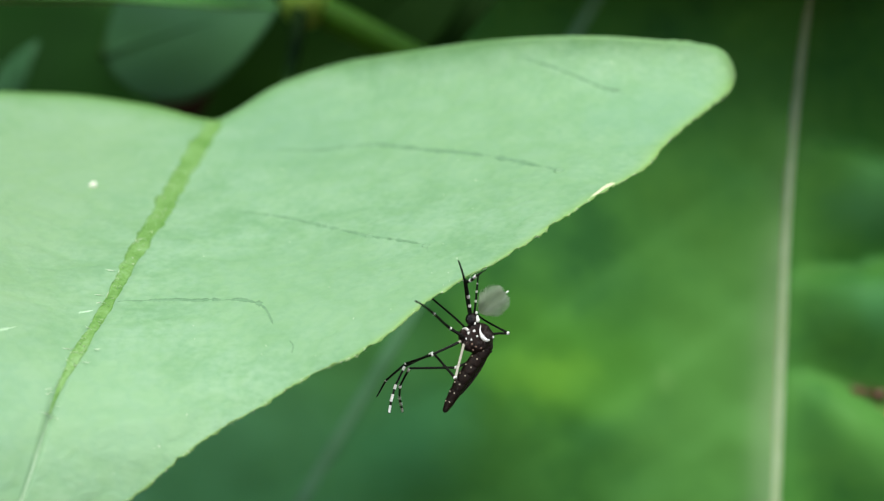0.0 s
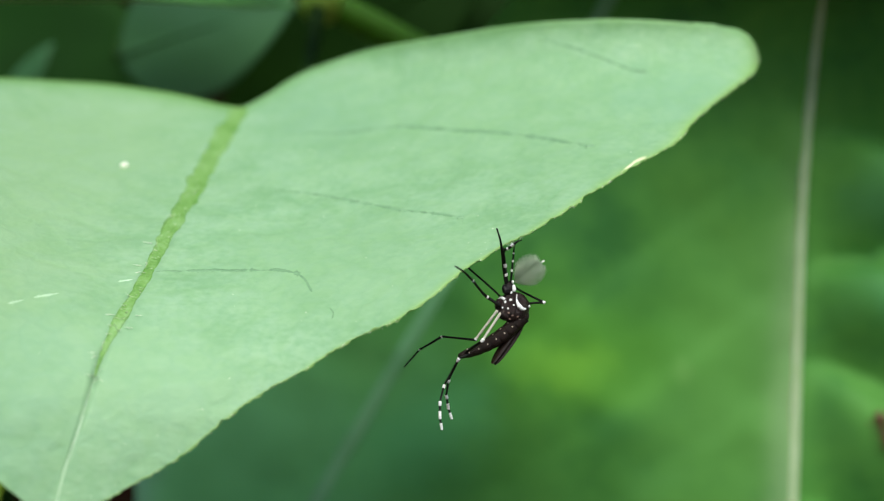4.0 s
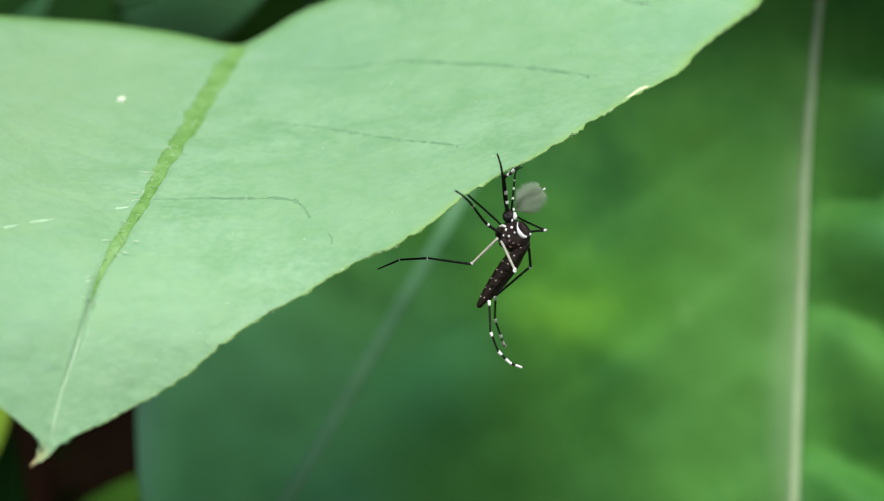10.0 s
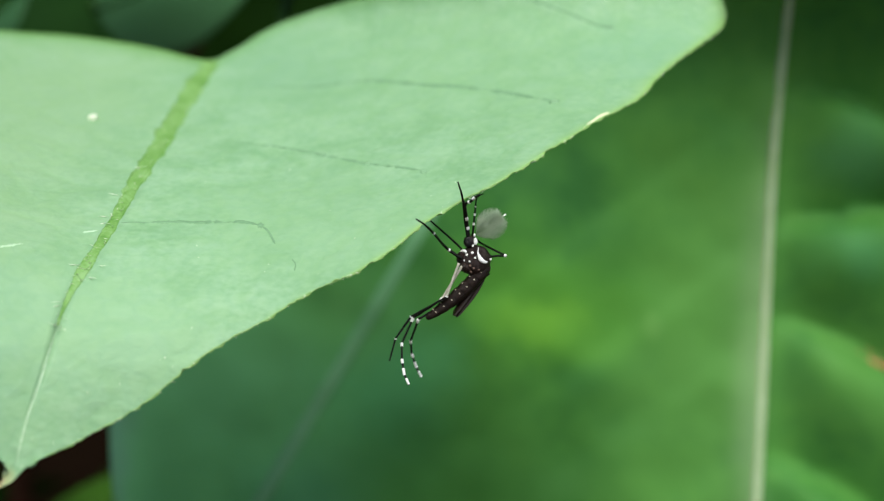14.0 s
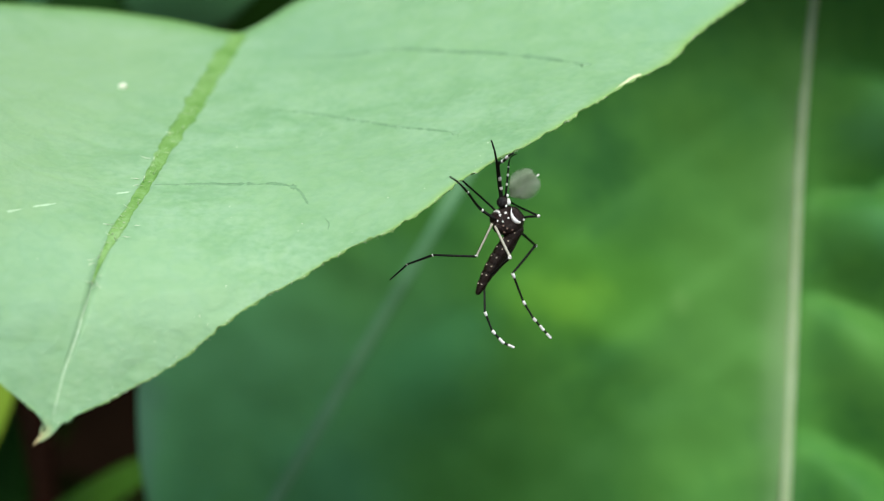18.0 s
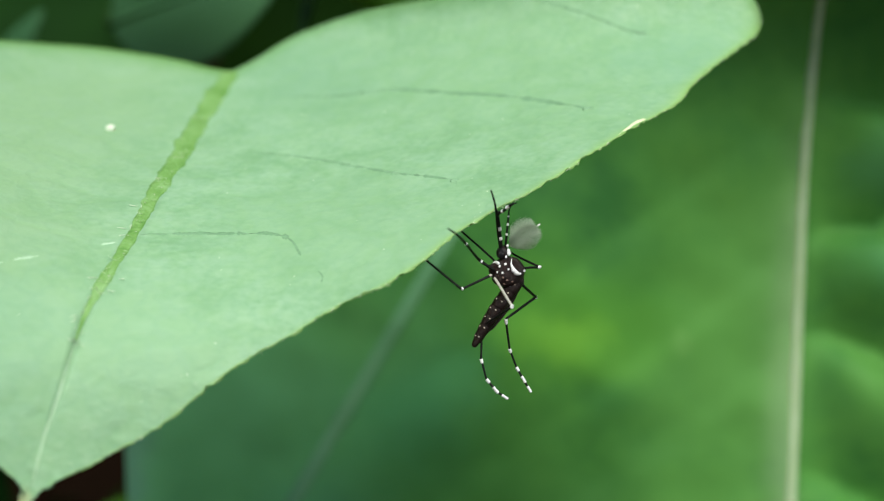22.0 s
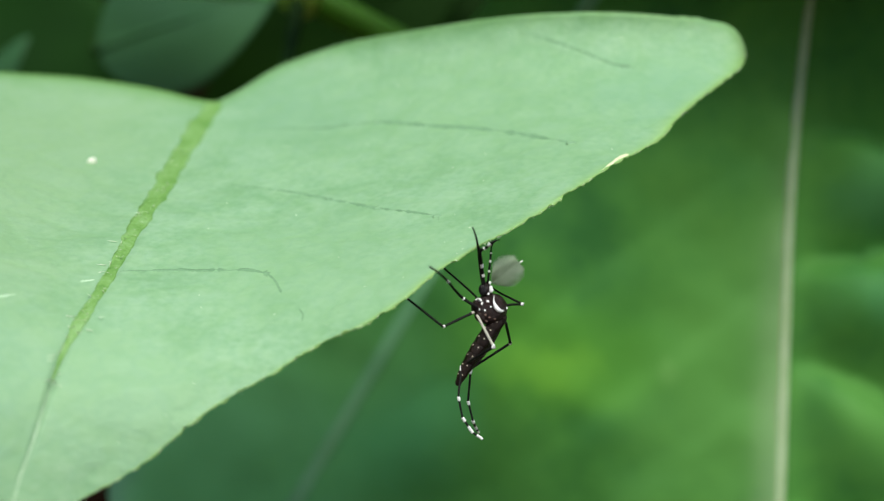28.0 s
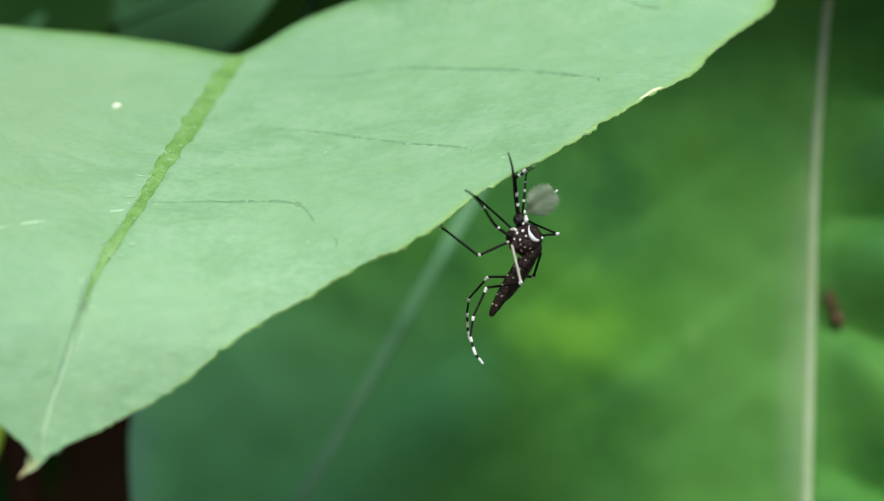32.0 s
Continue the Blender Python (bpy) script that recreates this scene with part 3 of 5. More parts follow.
# short pale hairs along the margin and the midrib, and the tip's reddish hook
HAIRS = bmesh.new()
for i in range(120):
    u = 0.03 + 0.55 * random.random()
    p = curve_at(RIGHT, u)
    q = curve_at(RIGHT, u + 0.004)
    d = (q - p).normalized()
    out = Vector((d.z, 0, -d.x)) * random.uniform(0.6, 1.0) + d * random.uniform(-0.8, 0.8)
    a = P3(p.x, lean(p.x, p.z) - relief(p), p.z)
    L = random.uniform(0.05, 0.17) * MM
    tube(HAIRS, [a - out * 0.05 * MM, a + out * L * 0.5 + Vector((0, -0.3 * L, 0)), a + out * L], [0.011 * MM, 0.008 * MM, 0.003 * MM], 4)
for i in range(110):
    u = random.uniform(0.28, 0.85)
    p = curve_at(RIBLINE, u)
    s = random.choice((-1, 1)) * random.uniform(0.1, 0.5) * u
    a = P3(p.x + s, lean(p.x + s, p.z) - relief(Vector((p.x + s, 0, p.z))) - 0.06, p.z)
    way = Vector((random.uniform(-1, 1), -0.7, random.uniform(-0.2, 0.7)))
    tube(HAIRS, [a, a + way * random.uniform(0.12, 0.32) * MM], [0.016 * MM, 0.004 * MM], 4)
for x, z, run, rise in ((-15.55, -0.05, -0.45, 0.05), (-15.5, -0.35, -0.35, -0.1), (-15.35, -0.2, 0.15, 0.35), (-15.6, 1.1, -0.5, 0.1), (-15.8, -2.35, -0.5, 0.02), (-15.2, -2.9, 0.4, -0.05),
                        (-16.05, -3.95, -0.75, -0.08), (-16.0, -4.1, -0.4, -0.15), (-15.35, 0.9, 0.1, 0.3), (-14.9, -2.4, 0.35, 0.0)):
    a = on_leaf(x, z, 0.05)
    tube(HAIRS, [a, a + Vector((run * 0.5, -0.15, rise * 0.5)) * MM, a + Vector((run, -0.12, rise)) * MM], [0.010 * MM, 0.020 * MM, 0.005 * MM], 5)
tagged(grown("hairs", HAIRS, HAIR, pale_leaf, "short pale hairs on margin and midrib"), kind="stuff")
bm = bmesh.new()
hook = [(-17.28, -11.3), (-17.36, -11.5), (-17.45, -11.66), (-17.56, -11.8)]
tube(bm, [P3(x, lean(x, z) - 0.25, z) for x, z in hook], [0.02 * MM, 0.05 * MM, 0.075 * MM, 0.03 * MM], 8, flat=0.8)
grown("tip", bm, TIP, pale_leaf, "hooked reddish-brown leaf tip")
# a bleached nick on the margin
vein([(9.05, 4.85), (9.6, 5.24), (10.1, 5.56), (10.65, 5.78)], 0.075, NICK, "bleached yellowish scar on the margin", gaps=-1)
# fine light specks of dust
bm = bmesh.new()
for i in range(80):
    u, k = random.random() * 0.9, random.random() ** 0.7
    e = RIGHT if random.random() < 0.75 else LEFT
    p = curve_at(RIBLINE, u).lerp(curve_at(e, u), k * 0.96)
    c = on_leaf(p.x, p.z, 0.01)
    bmesh.ops.create_icosphere(bm, subdivisions=1, radius=random.uniform(0.015, 0.04) * MM, matrix=Matrix.Translation(c))
tagged(grown("specks", bm, HAIR, pale_leaf, "fine light specks of dust"), kind="stuff")

# ---- the large leaf behind ----
BACK_Y = 43
EDGE = [(0, 0, 52), (17, 0, 36), (29, 0, 19), (43, 0, 1), (55.4, 0, -14), (56.1, 0, -20), (54.6, 0, -29), (48, 0, -46), (0, 0, -84)]


def back_rib_x(z):
    return 29.8 + 0.035 * z + 0.0024 * max(0, z) ** 2


def lobe(w, tops=(60, 45, 29, 11, -0.8, -9.2, -19, -30, -42, -56, -72, -95)):
    """Swelling between side veins, 0 to 1, fullest near the upper edge of each."""
    for a, b in zip(tops, tops[1:]):
        if b <= w <= a:
            return math.sin(math.pi * ((a - w) / (a - b)) ** 0.5)
    return 0.0


def pillow(d, z):
    """The same on the other side of the midrib, where the side veins bow downwards."""
    bow = 0.045 * max(0, d - 3) ** 2
    return lobe(z, (60, 44, 27 - bow, 11 - bow, -0.5 + 0.11 * d, -8.4 - 0.18 * d - 0.02 * d * d, -20.5 - 0.3 * d - 0.02 * d * d, -33 - 0.4 * d, -48, -66, -95))


def cup(z):
    """The large leaf bows towards the lens at its upper and lower ends."""
    z = max(-34, min(28, z))
    return (-0.005 if z > 4 else -0.0022) * (z - 4) ** 2


def back_point(x, z, sign, d):
    if sign < 0:
        y = BACK_Y + 0.0006 * d * d - 1.6 * (1 - math.exp(-d / 9)) + 0.7 * noise.noise(Vector((x * 0.07, z * 0.09, 4)))
        y -= 0.25 * lobe(z + 0.75 * d) * min(1, d / 4) + 0.35 * noise.noise(Vector((x * 0.2 + z * 0.1, z * 0.24, 9)))
    else:
        f = min(1, d / 6.5)
        y = BACK_Y + 1.9 * (1 - math.exp(-d / 0.8)) + 0.06 * d - 3.4 * pillow(d, z) * f * f * (3 - 2 * f) - 0.5 * pillow(d, z) * min(1, d / 1.5)
    s = 1 + cup(z) / 103
    return P3(x * s, y + cup(z), z * s)


def back_half(sign):
    def fn(u, v):
        e = curve_at(EDGE, u)
        x0 = back_rib_x(e.z)
        d = e.x * (v ** 1.5 if sign < 0 else v * 0.8)
        return back_point(x0 + sign * d, e.z, sign, d)
    return fn


bm = bmesh.new()
sheet(bm, back_half(-1), 150, 90, -0.3 * MM)
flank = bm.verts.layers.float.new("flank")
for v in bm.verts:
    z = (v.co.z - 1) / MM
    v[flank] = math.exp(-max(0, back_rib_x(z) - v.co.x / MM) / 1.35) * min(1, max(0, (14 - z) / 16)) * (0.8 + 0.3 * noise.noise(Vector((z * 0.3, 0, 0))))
bmesh.ops.recalc_face_normals(bm, faces=bm.faces)
other = bmesh.new()
sheet(other, back_half(1), 200, 60, 0.3 * MM)
bmesh.ops.recalc_face_normals(other, faces=other.faces)
tmp = bpy.data.meshes.new("half")
other.to_mesh(tmp)
other.free()
bm.from_mesh(tmp)
bpy.data.meshes.remove(tmp)
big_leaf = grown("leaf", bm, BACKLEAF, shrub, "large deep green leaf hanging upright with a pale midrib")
bm = bmesh.new()
zs = [46 - 128 * i / 80 for i in range(81)]
tube(bm, [P3((back_rib_x(z) + 0.05) * (1 + cup(z) / 103), BACK_Y + 0.02 + cup(z), z * (1 + cup(z) / 103)) for z in zs], [MM * (0.19 + 0.25 * min(1, i / 38) + 0.03 * noise.noise(Vector((i * 0.4, 2, 0)))) for i in range(81)], 12)
grown("midrib", bm, BACKRIB, big_leaf, "pale raised midrib")
def side_vein(u, v):
    z = 36 - 66 * u
    s = (v - 0.5) * 2
    w = 0.70 - 0.12 * u
    x = 0.4 + z * 0.585 + s * w * 0.87
    z -= s * w * 0.49
    p = back_point(x, z, -1, back_rib_x(z) - x)
    return p - Vector((0, (0.09 * (1 - s * s) - 0.02) * MM, 0))


bm = bmesh.new()
sheet(bm, side_vein, 80, 8, -0.05 * MM)
bmesh.ops.recalc_face_normals(bm, faces=bm.faces)
grown("vein", bm, SIDEVEIN, big_leaf, "broad pale side vein")


# ---- other leaves and stems of the shrub ----
def broad_leaf(base, tip, width, face, mat, label, cup=0.12, bend=0.15):
    """A leaf from base to tip, in millimetres; face: the way its upper side looks."""
    a, b = Vector(base), Vector(tip)
    along = b - a
    n = Vector(face).normalized()
    side = along.cross(n).normalized()
    n = side.cross(along).normalized()

    def fn(u, v):
        s = (v - 0.5) * 2
        w = width * (math.sin(math.pi * u ** 0.8) ** 0.85 if 0 < u < 1 else 0) * 0.5
        p = a + along * u + side * w * s + n * (abs(s) * w * cup - bend * along.length * (u - 0.5) ** 2)
        p += n * 0.6 * noise.noise(p * 0.12)
        return P3(*p)
    bm = bmesh.new()
    sheet(bm, fn, 40, 16, 0.3 * MM)
    bmesh.ops.recalc_face_normals(bm, faces=bm.faces)
    leaf = grown("leaf", bm, mat, shrub, label)
    bm = bmesh.new()
    pts = [fn(i / 20, 0.5) + n * 0.1 * MM for i in range(20)]
    tube(bm, pts, [MM * (0.6 - 0.022 * i) for i in range(20)], 6)
    grown("midrib", bm, mat if mat in (DARKLEAF, DEEPLEAF, SHADELEAF, LOWLEAF, YELLOWLEAF, BLADE) else BACKRIB, leaf)
    return leaf


broad_leaf((-35.0, 67, 22.0), (-15.3, 62, 27.0), 15.5, (0.0, -0.95, 0.2), DARKLEAF, "blue-green leaf with shade in its colour, far out of focus", 0.03, 0.02)
broad_leaf((-62, 84, 30), (-34, 80, 2), 34, (0.2, -1, 0.1), SHADELEAF, "green leaf, deep shade painted into its colour")
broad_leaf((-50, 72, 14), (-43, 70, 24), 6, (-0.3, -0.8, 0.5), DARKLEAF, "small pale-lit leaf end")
broad_leaf((-72, 52, 25.8), (-14, 54, 24.9), 16, (0, -0.26, 0.97), GREENLEAF, "bright green leaf seen edge-on", 0.1, 0.05)
broad_leaf((-62, 86, -48), (-25, 80, -24.5), 6.0, (-0.5, -0.6, 0.5), BLADE, "narrow bright green leaf low in the shade")
broad_leaf((-60.5, 64, 6), (-46, 60, -25), 21, (0.3, -0.8, 0.5), YELLOWLEAF, "yellow-green leaf half hidden at the side")
# added dark leaf: stands for the shaded lower end of the one above
broad_leaf((-72, 76, -8), (-48, 70, -48), 24, (0.5, -0.8, -0.3), SHADELEAF, "dark leaf added as the shaded lower end of another")
# leaves added to fill gaps, the darkness put into their colour
broad_leaf((74, 66, 40), (52, 60, 0), 40, (-0.2, -1, 0.3), DEEPLEAF, "green leaf, shade painted into its colour")
broad_leaf((90, 90, -10), (48, 84, -50), 44, (-0.1, -1, 0.2), DEEPLEAF, "green leaf, shade painted into its colour")
broad_leaf((4, 76, 36), (-30, 80, 12), 16, (0, -1, 0.1), DEEPLEAF, "green leaf, shade painted into its colour")
broad_leaf((20, 95, 70), (-6, 80, 16), 40, (0, -1, 0.2), DEEPLEAF, "green leaf, shade painted into its colour")

# two leaves added above the view to keep sun off the large leaf's top
broad_leaf((84, 32, 43), (2, 32, 44), 18, (0, -0.85, 0.53), LOWLEAF, "added leaf high above the view to block sun")
broad_leaf((86, 34, 31.9), (-42, 34, 31.3), 20, (0, -0.85, 0.53), LOWLEAF, "added leaf above the view to shade the large leaf")



def stem(points, radii, mat, label, parent=shrub, name="stem"):
    bm = bmesh.new()
    n = 10 * len(points)
    pts = [curve_at(points, i / n) for i in range(n + 1)]
    rs = [MM * (np.interp(i / n, np.linspace(0, 1, len(radii)), radii)) for i in range(n + 1)]
    tube(bm, [P3(*p) for p in pts], rs, 10)
    return grown(name, bm, mat, parent, label)


stem([(-34, 50, 42), (-20, 50, 30), (-11.8, 50, 24.2), (-3, 51, 20), (12, 56, 8), (34, 80, -60), (40, 120, -420), (40, 140, -1000)],
     [1.4, 1.6, 1.9, 1.9, 2.2, 2.6, 4, 5], STEM, "yellow-green stem with a swollen node")
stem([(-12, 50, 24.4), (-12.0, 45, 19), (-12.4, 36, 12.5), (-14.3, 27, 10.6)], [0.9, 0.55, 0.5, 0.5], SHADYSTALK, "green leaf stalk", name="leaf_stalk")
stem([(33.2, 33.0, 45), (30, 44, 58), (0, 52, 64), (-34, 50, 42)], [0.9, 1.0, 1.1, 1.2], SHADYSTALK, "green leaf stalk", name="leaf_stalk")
bm = bmesh.new()
bmesh.ops.create_uvsphere(bm, u_segments=16, v_segments=10, radius=2.3 * MM, matrix=Matrix.Translation(P3(-11.6, 50, 24.2)))
for v in bm.verts:
    v.co += (v.co - P3(-11.6, 50, 24.2)) * 0.18 * noise.noise(v.co * 900)
grown("node", bm, NODE, shrub, "pale swollen stem node")
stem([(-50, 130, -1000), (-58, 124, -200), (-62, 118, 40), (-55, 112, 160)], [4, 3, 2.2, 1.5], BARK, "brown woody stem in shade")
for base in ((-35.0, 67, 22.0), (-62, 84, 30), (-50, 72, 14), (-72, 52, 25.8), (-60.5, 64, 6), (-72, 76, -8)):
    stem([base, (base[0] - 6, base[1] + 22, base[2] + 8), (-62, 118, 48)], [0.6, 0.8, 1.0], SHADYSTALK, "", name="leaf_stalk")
stem([(-62, 86, -47), (-72, 98, -62), (-59, 123, -150)], [0.6, 0.8, 1.0], LOWLEAF, "", name="leaf_stalk")
for base in ((86, 34, 31.8), (74, 66, 40), (90, 90, -10), (20, 95, 70)):
    stem([base, (base[0] * 0.7, base[1] + 20, base[2] - 10), (37, 101, -240)], [0.6, 0.8, 1.0], STEM, "", name="leaf_stalk")

# a white grain on the pale leaf
bm = bmesh.new()
c = on_leaf(-19.69, 5.95, 0.18)
bmesh.ops.create_icosphere(bm, subdivisions=3, radius=0.25 * MM, matrix=Matrix.Translation(c))
for v in bm.verts:
    d = v.co - c
    v.co = c + Vector((d.x * 1.15, d.y * 0.7, d.z)) * (1 + 0.35 * noise.noise(v.co * 2500))
grown("grain", bm, GRAIN, pale_leaf, "tiny off-white grain")

# ---- the mosquito ----
# Its own space: millimetres from the pale mark on its back; K is one unit of the drawing.
K = 0.0158
HANG = P3(3.5, 0.0, -2.0)
mosquito = tagged(new("mosquito"), "black and white banded mosquito hanging from the leaf's edge", "mosquito")
mosquito.location = HANG


def U(u, v, y=0.0):
    """A point of the mosquito: u to the right and v down in drawing units, y millimetres away from the lens."""
    return Vector((u * K * MM, y * MM, -v * K * MM))


def ball(bm, c, rx, ry, rz, seg=20, mat=0, bump=0.0):
    made = bmesh.ops.create_uvsphere(bm, u_segments=seg, v_segments=seg * 2 // 3, radius=1.0)
    for v in made["verts"]:
        k = 1 + bump * noise.noise(v.co * 2.3 + c * 900)
        v.co = c + Vector((v.co.x * rx, v.co.y * ry, v.co.z * rz)) * k
        for f in v.link_faces:
            f.material_index, f.smooth = mat, True
    return made


TC, TR = U(-18, 12, 0.68), Vector((51, 46, 50)) * K * MM


def on_thorax(u, v, lift=0.0):
    """The point of the thorax's near side over u, v."""
    p = U(u, v)
    x, z = (p.x - TC.x) / TR.x, (p.z - TC.z) / TR.z
    return Vector((p.x, TC.y - TR.y * math.sqrt(max(0.03, 1 - x * x - z * z)) - lift * MM, p.z))


bm = bmesh.new()
ball(bm, TC, TR.x, TR.y, TR.z, 28, bump=0.05)
ball(bm, U(-2, 40, 0.72), 34 * K * MM, 30 * K * MM, 26 * K * MM, 20, bump=0.06)
ball(bm, U(-44, 30, 0.5), 26 * K * MM, 26 * K * MM, 24 * K * MM, 18, bump=0.10)
ball(bm, U(-58, 6, 0.6), 22 * K * MM, 24 * K * MM, 26 * K * MM, 16)
thorax = part("thorax", bm, THORAX, mosquito, "glossy dark brown thorax with silvery marks")


def patch(points, radii, parent, name="pale_mark", mat=None, flat=0.45, place=on_thorax):
    bm = bmesh.new()
    if len(points) == 1:
        c = place(*points[0], 0.0)
        ball(bm, c, radii[0] * K * MM * 1.1, radii[0] * K * MM * flat, radii[0] * K * MM, 10, bump=0.25)
    else:
        n = 6 * len(points)
        ctr = [curve_at([(p[0], 0, p[1]) for p in points], i / n) for i in range(n + 1)]
        tube(bm, [place(c.x, c.z, 0.01) for c in ctr], [K * MM * np.interp(i / n, np.linspace(0, 1, len(radii)), radii) for i in range(n + 1)], 8, flat=1.0)
    return part(name, bm, mat or SCALES, parent)


patch([(-9, -30), (-11, -15), (-6, 1), (2, 12), (13, 17), (18, 15)], [1.2, 2.0, 4.5, 7.5, 6.8, 3.2], thorax)
patch([(-70, 2), (-66, -10), (-56, -18), (-48, -14)], [3, 5.5, 6.5, 4], thorax)
for u, v, r in ((-46, -6, 7), (-29, -13, 7), (-20, 3, 5), (-38, 14, 5.5), (-54, 12, 5), (30, 8, 6), (-14, 55, 5), (3, 60, 5), (14, 59, 5)):
    patch([(u, v)], [r * 0.68], thorax)
for u, v, r in ((-32, 47, 5), (-44, 36, 5), (-24, 36, 4), (-8, 40, 4.5), (-36, 28, 4), (20, 44, 4), (-50, 24, 4)):
    patch([(u, v)], [r * 0.8], thorax, mat=TAN)
bm = bmesh.new()
for i in range(70):
    a, b = random.uniform(0, 6.28), random.uniform(-0.6, 0.9)
    n = Vector((math.cos(a) * math.cos(b), -abs(math.sin(a)) * math.cos(b), math.sin(b)))
    p = TC + Vector((n.x * TR.x, n.y * TR.y, n.z * TR.z))
    tube(bm, [p, p + (n + Vector((0, 0, -0.5))) * 0.13 * MM], [0.007 * MM, 0.002 * MM], 3)
tagged(part("bristles", bm, CHITIN, thorax), kind="stuff")

# head, eyes, mouthparts
HC = U(-37, -48, 0.5)
bm = bmesh.new()
ball(bm, HC, 20 * K * MM, 20 * K * MM, 21 * K * MM, 20)
tube(bm, [HC, U(-30, -24, 0.6)], [11 * K * MM, 13 * K * MM], 10)
head = part("head", bm, CHITIN, mosquito, "round dark head")
for u, v, y in ((-42, -48, 0.36), (-32, -50, 0.72)):
    bm = bmesh.new()
    ball(bm, U(u, v, y), 15 * K * MM, 13 * K * MM, 17 * K * MM, 18)
    part("eye", bm, EYE, head, "black compound eye")
for u, v, r in ((-18, -47, 7), (-19, -55, 5.5), (-22, -70, 4.5), (-27, -36, 4)):
    bm = bmesh.new()
    ball(bm, U(u, v, 0.28), r * K * MM, r * K * MM * 0.6, r * K * MM * 1.2, 10, bump=0.2)
    part("pale_mark", bm, SCALES, head)


def bar(name, pts, radii, bands, parent, label="", n=40, base=None):
    """A jointed bar in drawing units (u, v, y) with pale bands at the given stretches (from, to)."""
    line = [curve_at([U(*p) for p in pts], i / n) for i in range(n + 1)]
    rs = [K * MM * float(np.interp(i / n, np.linspace(0, 1, len(radii)), radii)) for i in range(n + 1)]
    mats = [1 if any(a <= (i + 0.5) / n <= b for a, b in bands) else 0 for i in range(n)]
    rs = [r * (1.25 if mats[min(i, n - 1)] else 1) for i, r in enumerate(rs)]
    bm = bmesh.new()
    tube(bm, line, rs, 8, mats)
    return part(name, bm, [base or LIMB, SCALES], parent, label)


bar("proboscis", [(-44, -62, 0.35), (-52, -110, 0.0), (-60, -170, -0.9), (-68, -205, -1.7), (-79, -237, -2.0)], [4.2, 4.2, 4.0, 3.4, 2.4], [], mosquito, "long dark proboscis")
bar("palp", [(-40, -64, 0.4), (-47, -110, 0.0), (-54, -160, -0.7), (-57, -178, -0.9)], [4.6, 5, 4.6, 3.2], [(0.20, 0.28), (0.45, 0.56)], mosquito, "dark palp with white bands")
bar("palp", [(-55, -162, -0.8), (-50, -172, -1.0), (-38, -177, -1.2), (-23, -191, -1.5), (-8, -200, -1.6)], [4, 4.5, 4.5, 4, 2], [(0.32, 0.40), (0.60, 0.74)], mosquito, "bent banded palp tip")
bar("foreleg", [(-28, -66, 0.7), (-24, -108, 0.5), (-20, -150, 0.4), (-15, -188, 0.4), (-2, -200, 0.3), (8, -203, 0.3)], [3.4, 3.4, 3.2, 3, 2, 1.5],
    [(0.24, 0.29), (0.44, 0.5), (0.62, 0.66)], mosquito, "thin banded far foreleg")
bar("foreleg", [(-62, 6, 0.2), (-84, -8, 0.05), (-108, -25, -0.1), (-130, -48, -1.0), (-154, -78, -2.4), (-186, -108, -3.5), (-207, -121, -3.7)], [5, 4.6, 4.2, 4, 3.8, 3.4, 2.6],
    [(0.15, 0.185), (0.645, 0.685)], mosquito, "dark foreleg with white joints gripping the leaf's edge")
bar("midleg_far", [(-60, -20, 1.0), (-66, -28, 1.0), (-110, -68, 0.9), (-166, -117, 0.6), (-180, -135, 0.8)], [3.4, 3.4, 3.2, 3, 2.5], [], mosquito, "thin dark leg behind")
bar("midleg_far", [(20, 2, 0.9), (50, -2, 0.8), (80, -3, 0.6)], [4, 3.6, 3.6], [(0.93, 1.0)], mosquito, "dark far thigh with a white knee")
bar("midleg_far", [(82, -3, 0.6), (50, -18, 1.0), (0, -44, 1.6), (-30, -70, 2.0)], [3.8, 3.4, 3.2, 3], [(0.0, 0.05)], mosquito, "dark far shin")

# feathery antenna: a shaft and whorls of very fine hairs that fill a round fan
shaft = bar("antenna", [(-14, -68, 0.5), (12, -90, 0.5), (44, -114, 0.55), (80, -138, 0.6)], [2.2, 1.6, 1.3, 2.2], [(0.93, 1.0)], mosquito, "feathery antenna", base=PLUME)
bm = bmesh.new()
FAN, along = U(34, -108, 0.52), (U(80, -138) - U(-14, -68)).normalized()
across = Vector((along.z, 0, -along.x))
for i in range(2600):
    f = (i % 22) / 21
    root = curve_at([U(-14, -68, 0.5), U(12, -90, 0.5), U(44, -114, 0.55), U(76, -136, 0.6)], f * 0.92)
    a = random.uniform(0, 2 * math.pi)
    w = across * math.cos(a) + Vector((0, 1, 0)) * math.sin(a)
    th = radians(118 - 88 * f + random.uniform(-9, 9))
    tip = FAN + (along * math.cos(th) * 0.86 + w * math.sin(th) * 0.86) * random.uniform(0.86, 1.0) * MM
    mid = root.lerp(tip, 0.5) - along * 0.08 * MM
    h = 0.0017 * MM
    tube(bm, [root, mid, tip], [h, h, h * 0.7], 3)
tagged(part("plumage", bm, PLUME, shaft, "fine grey antennal hairs"), kind="stuff")


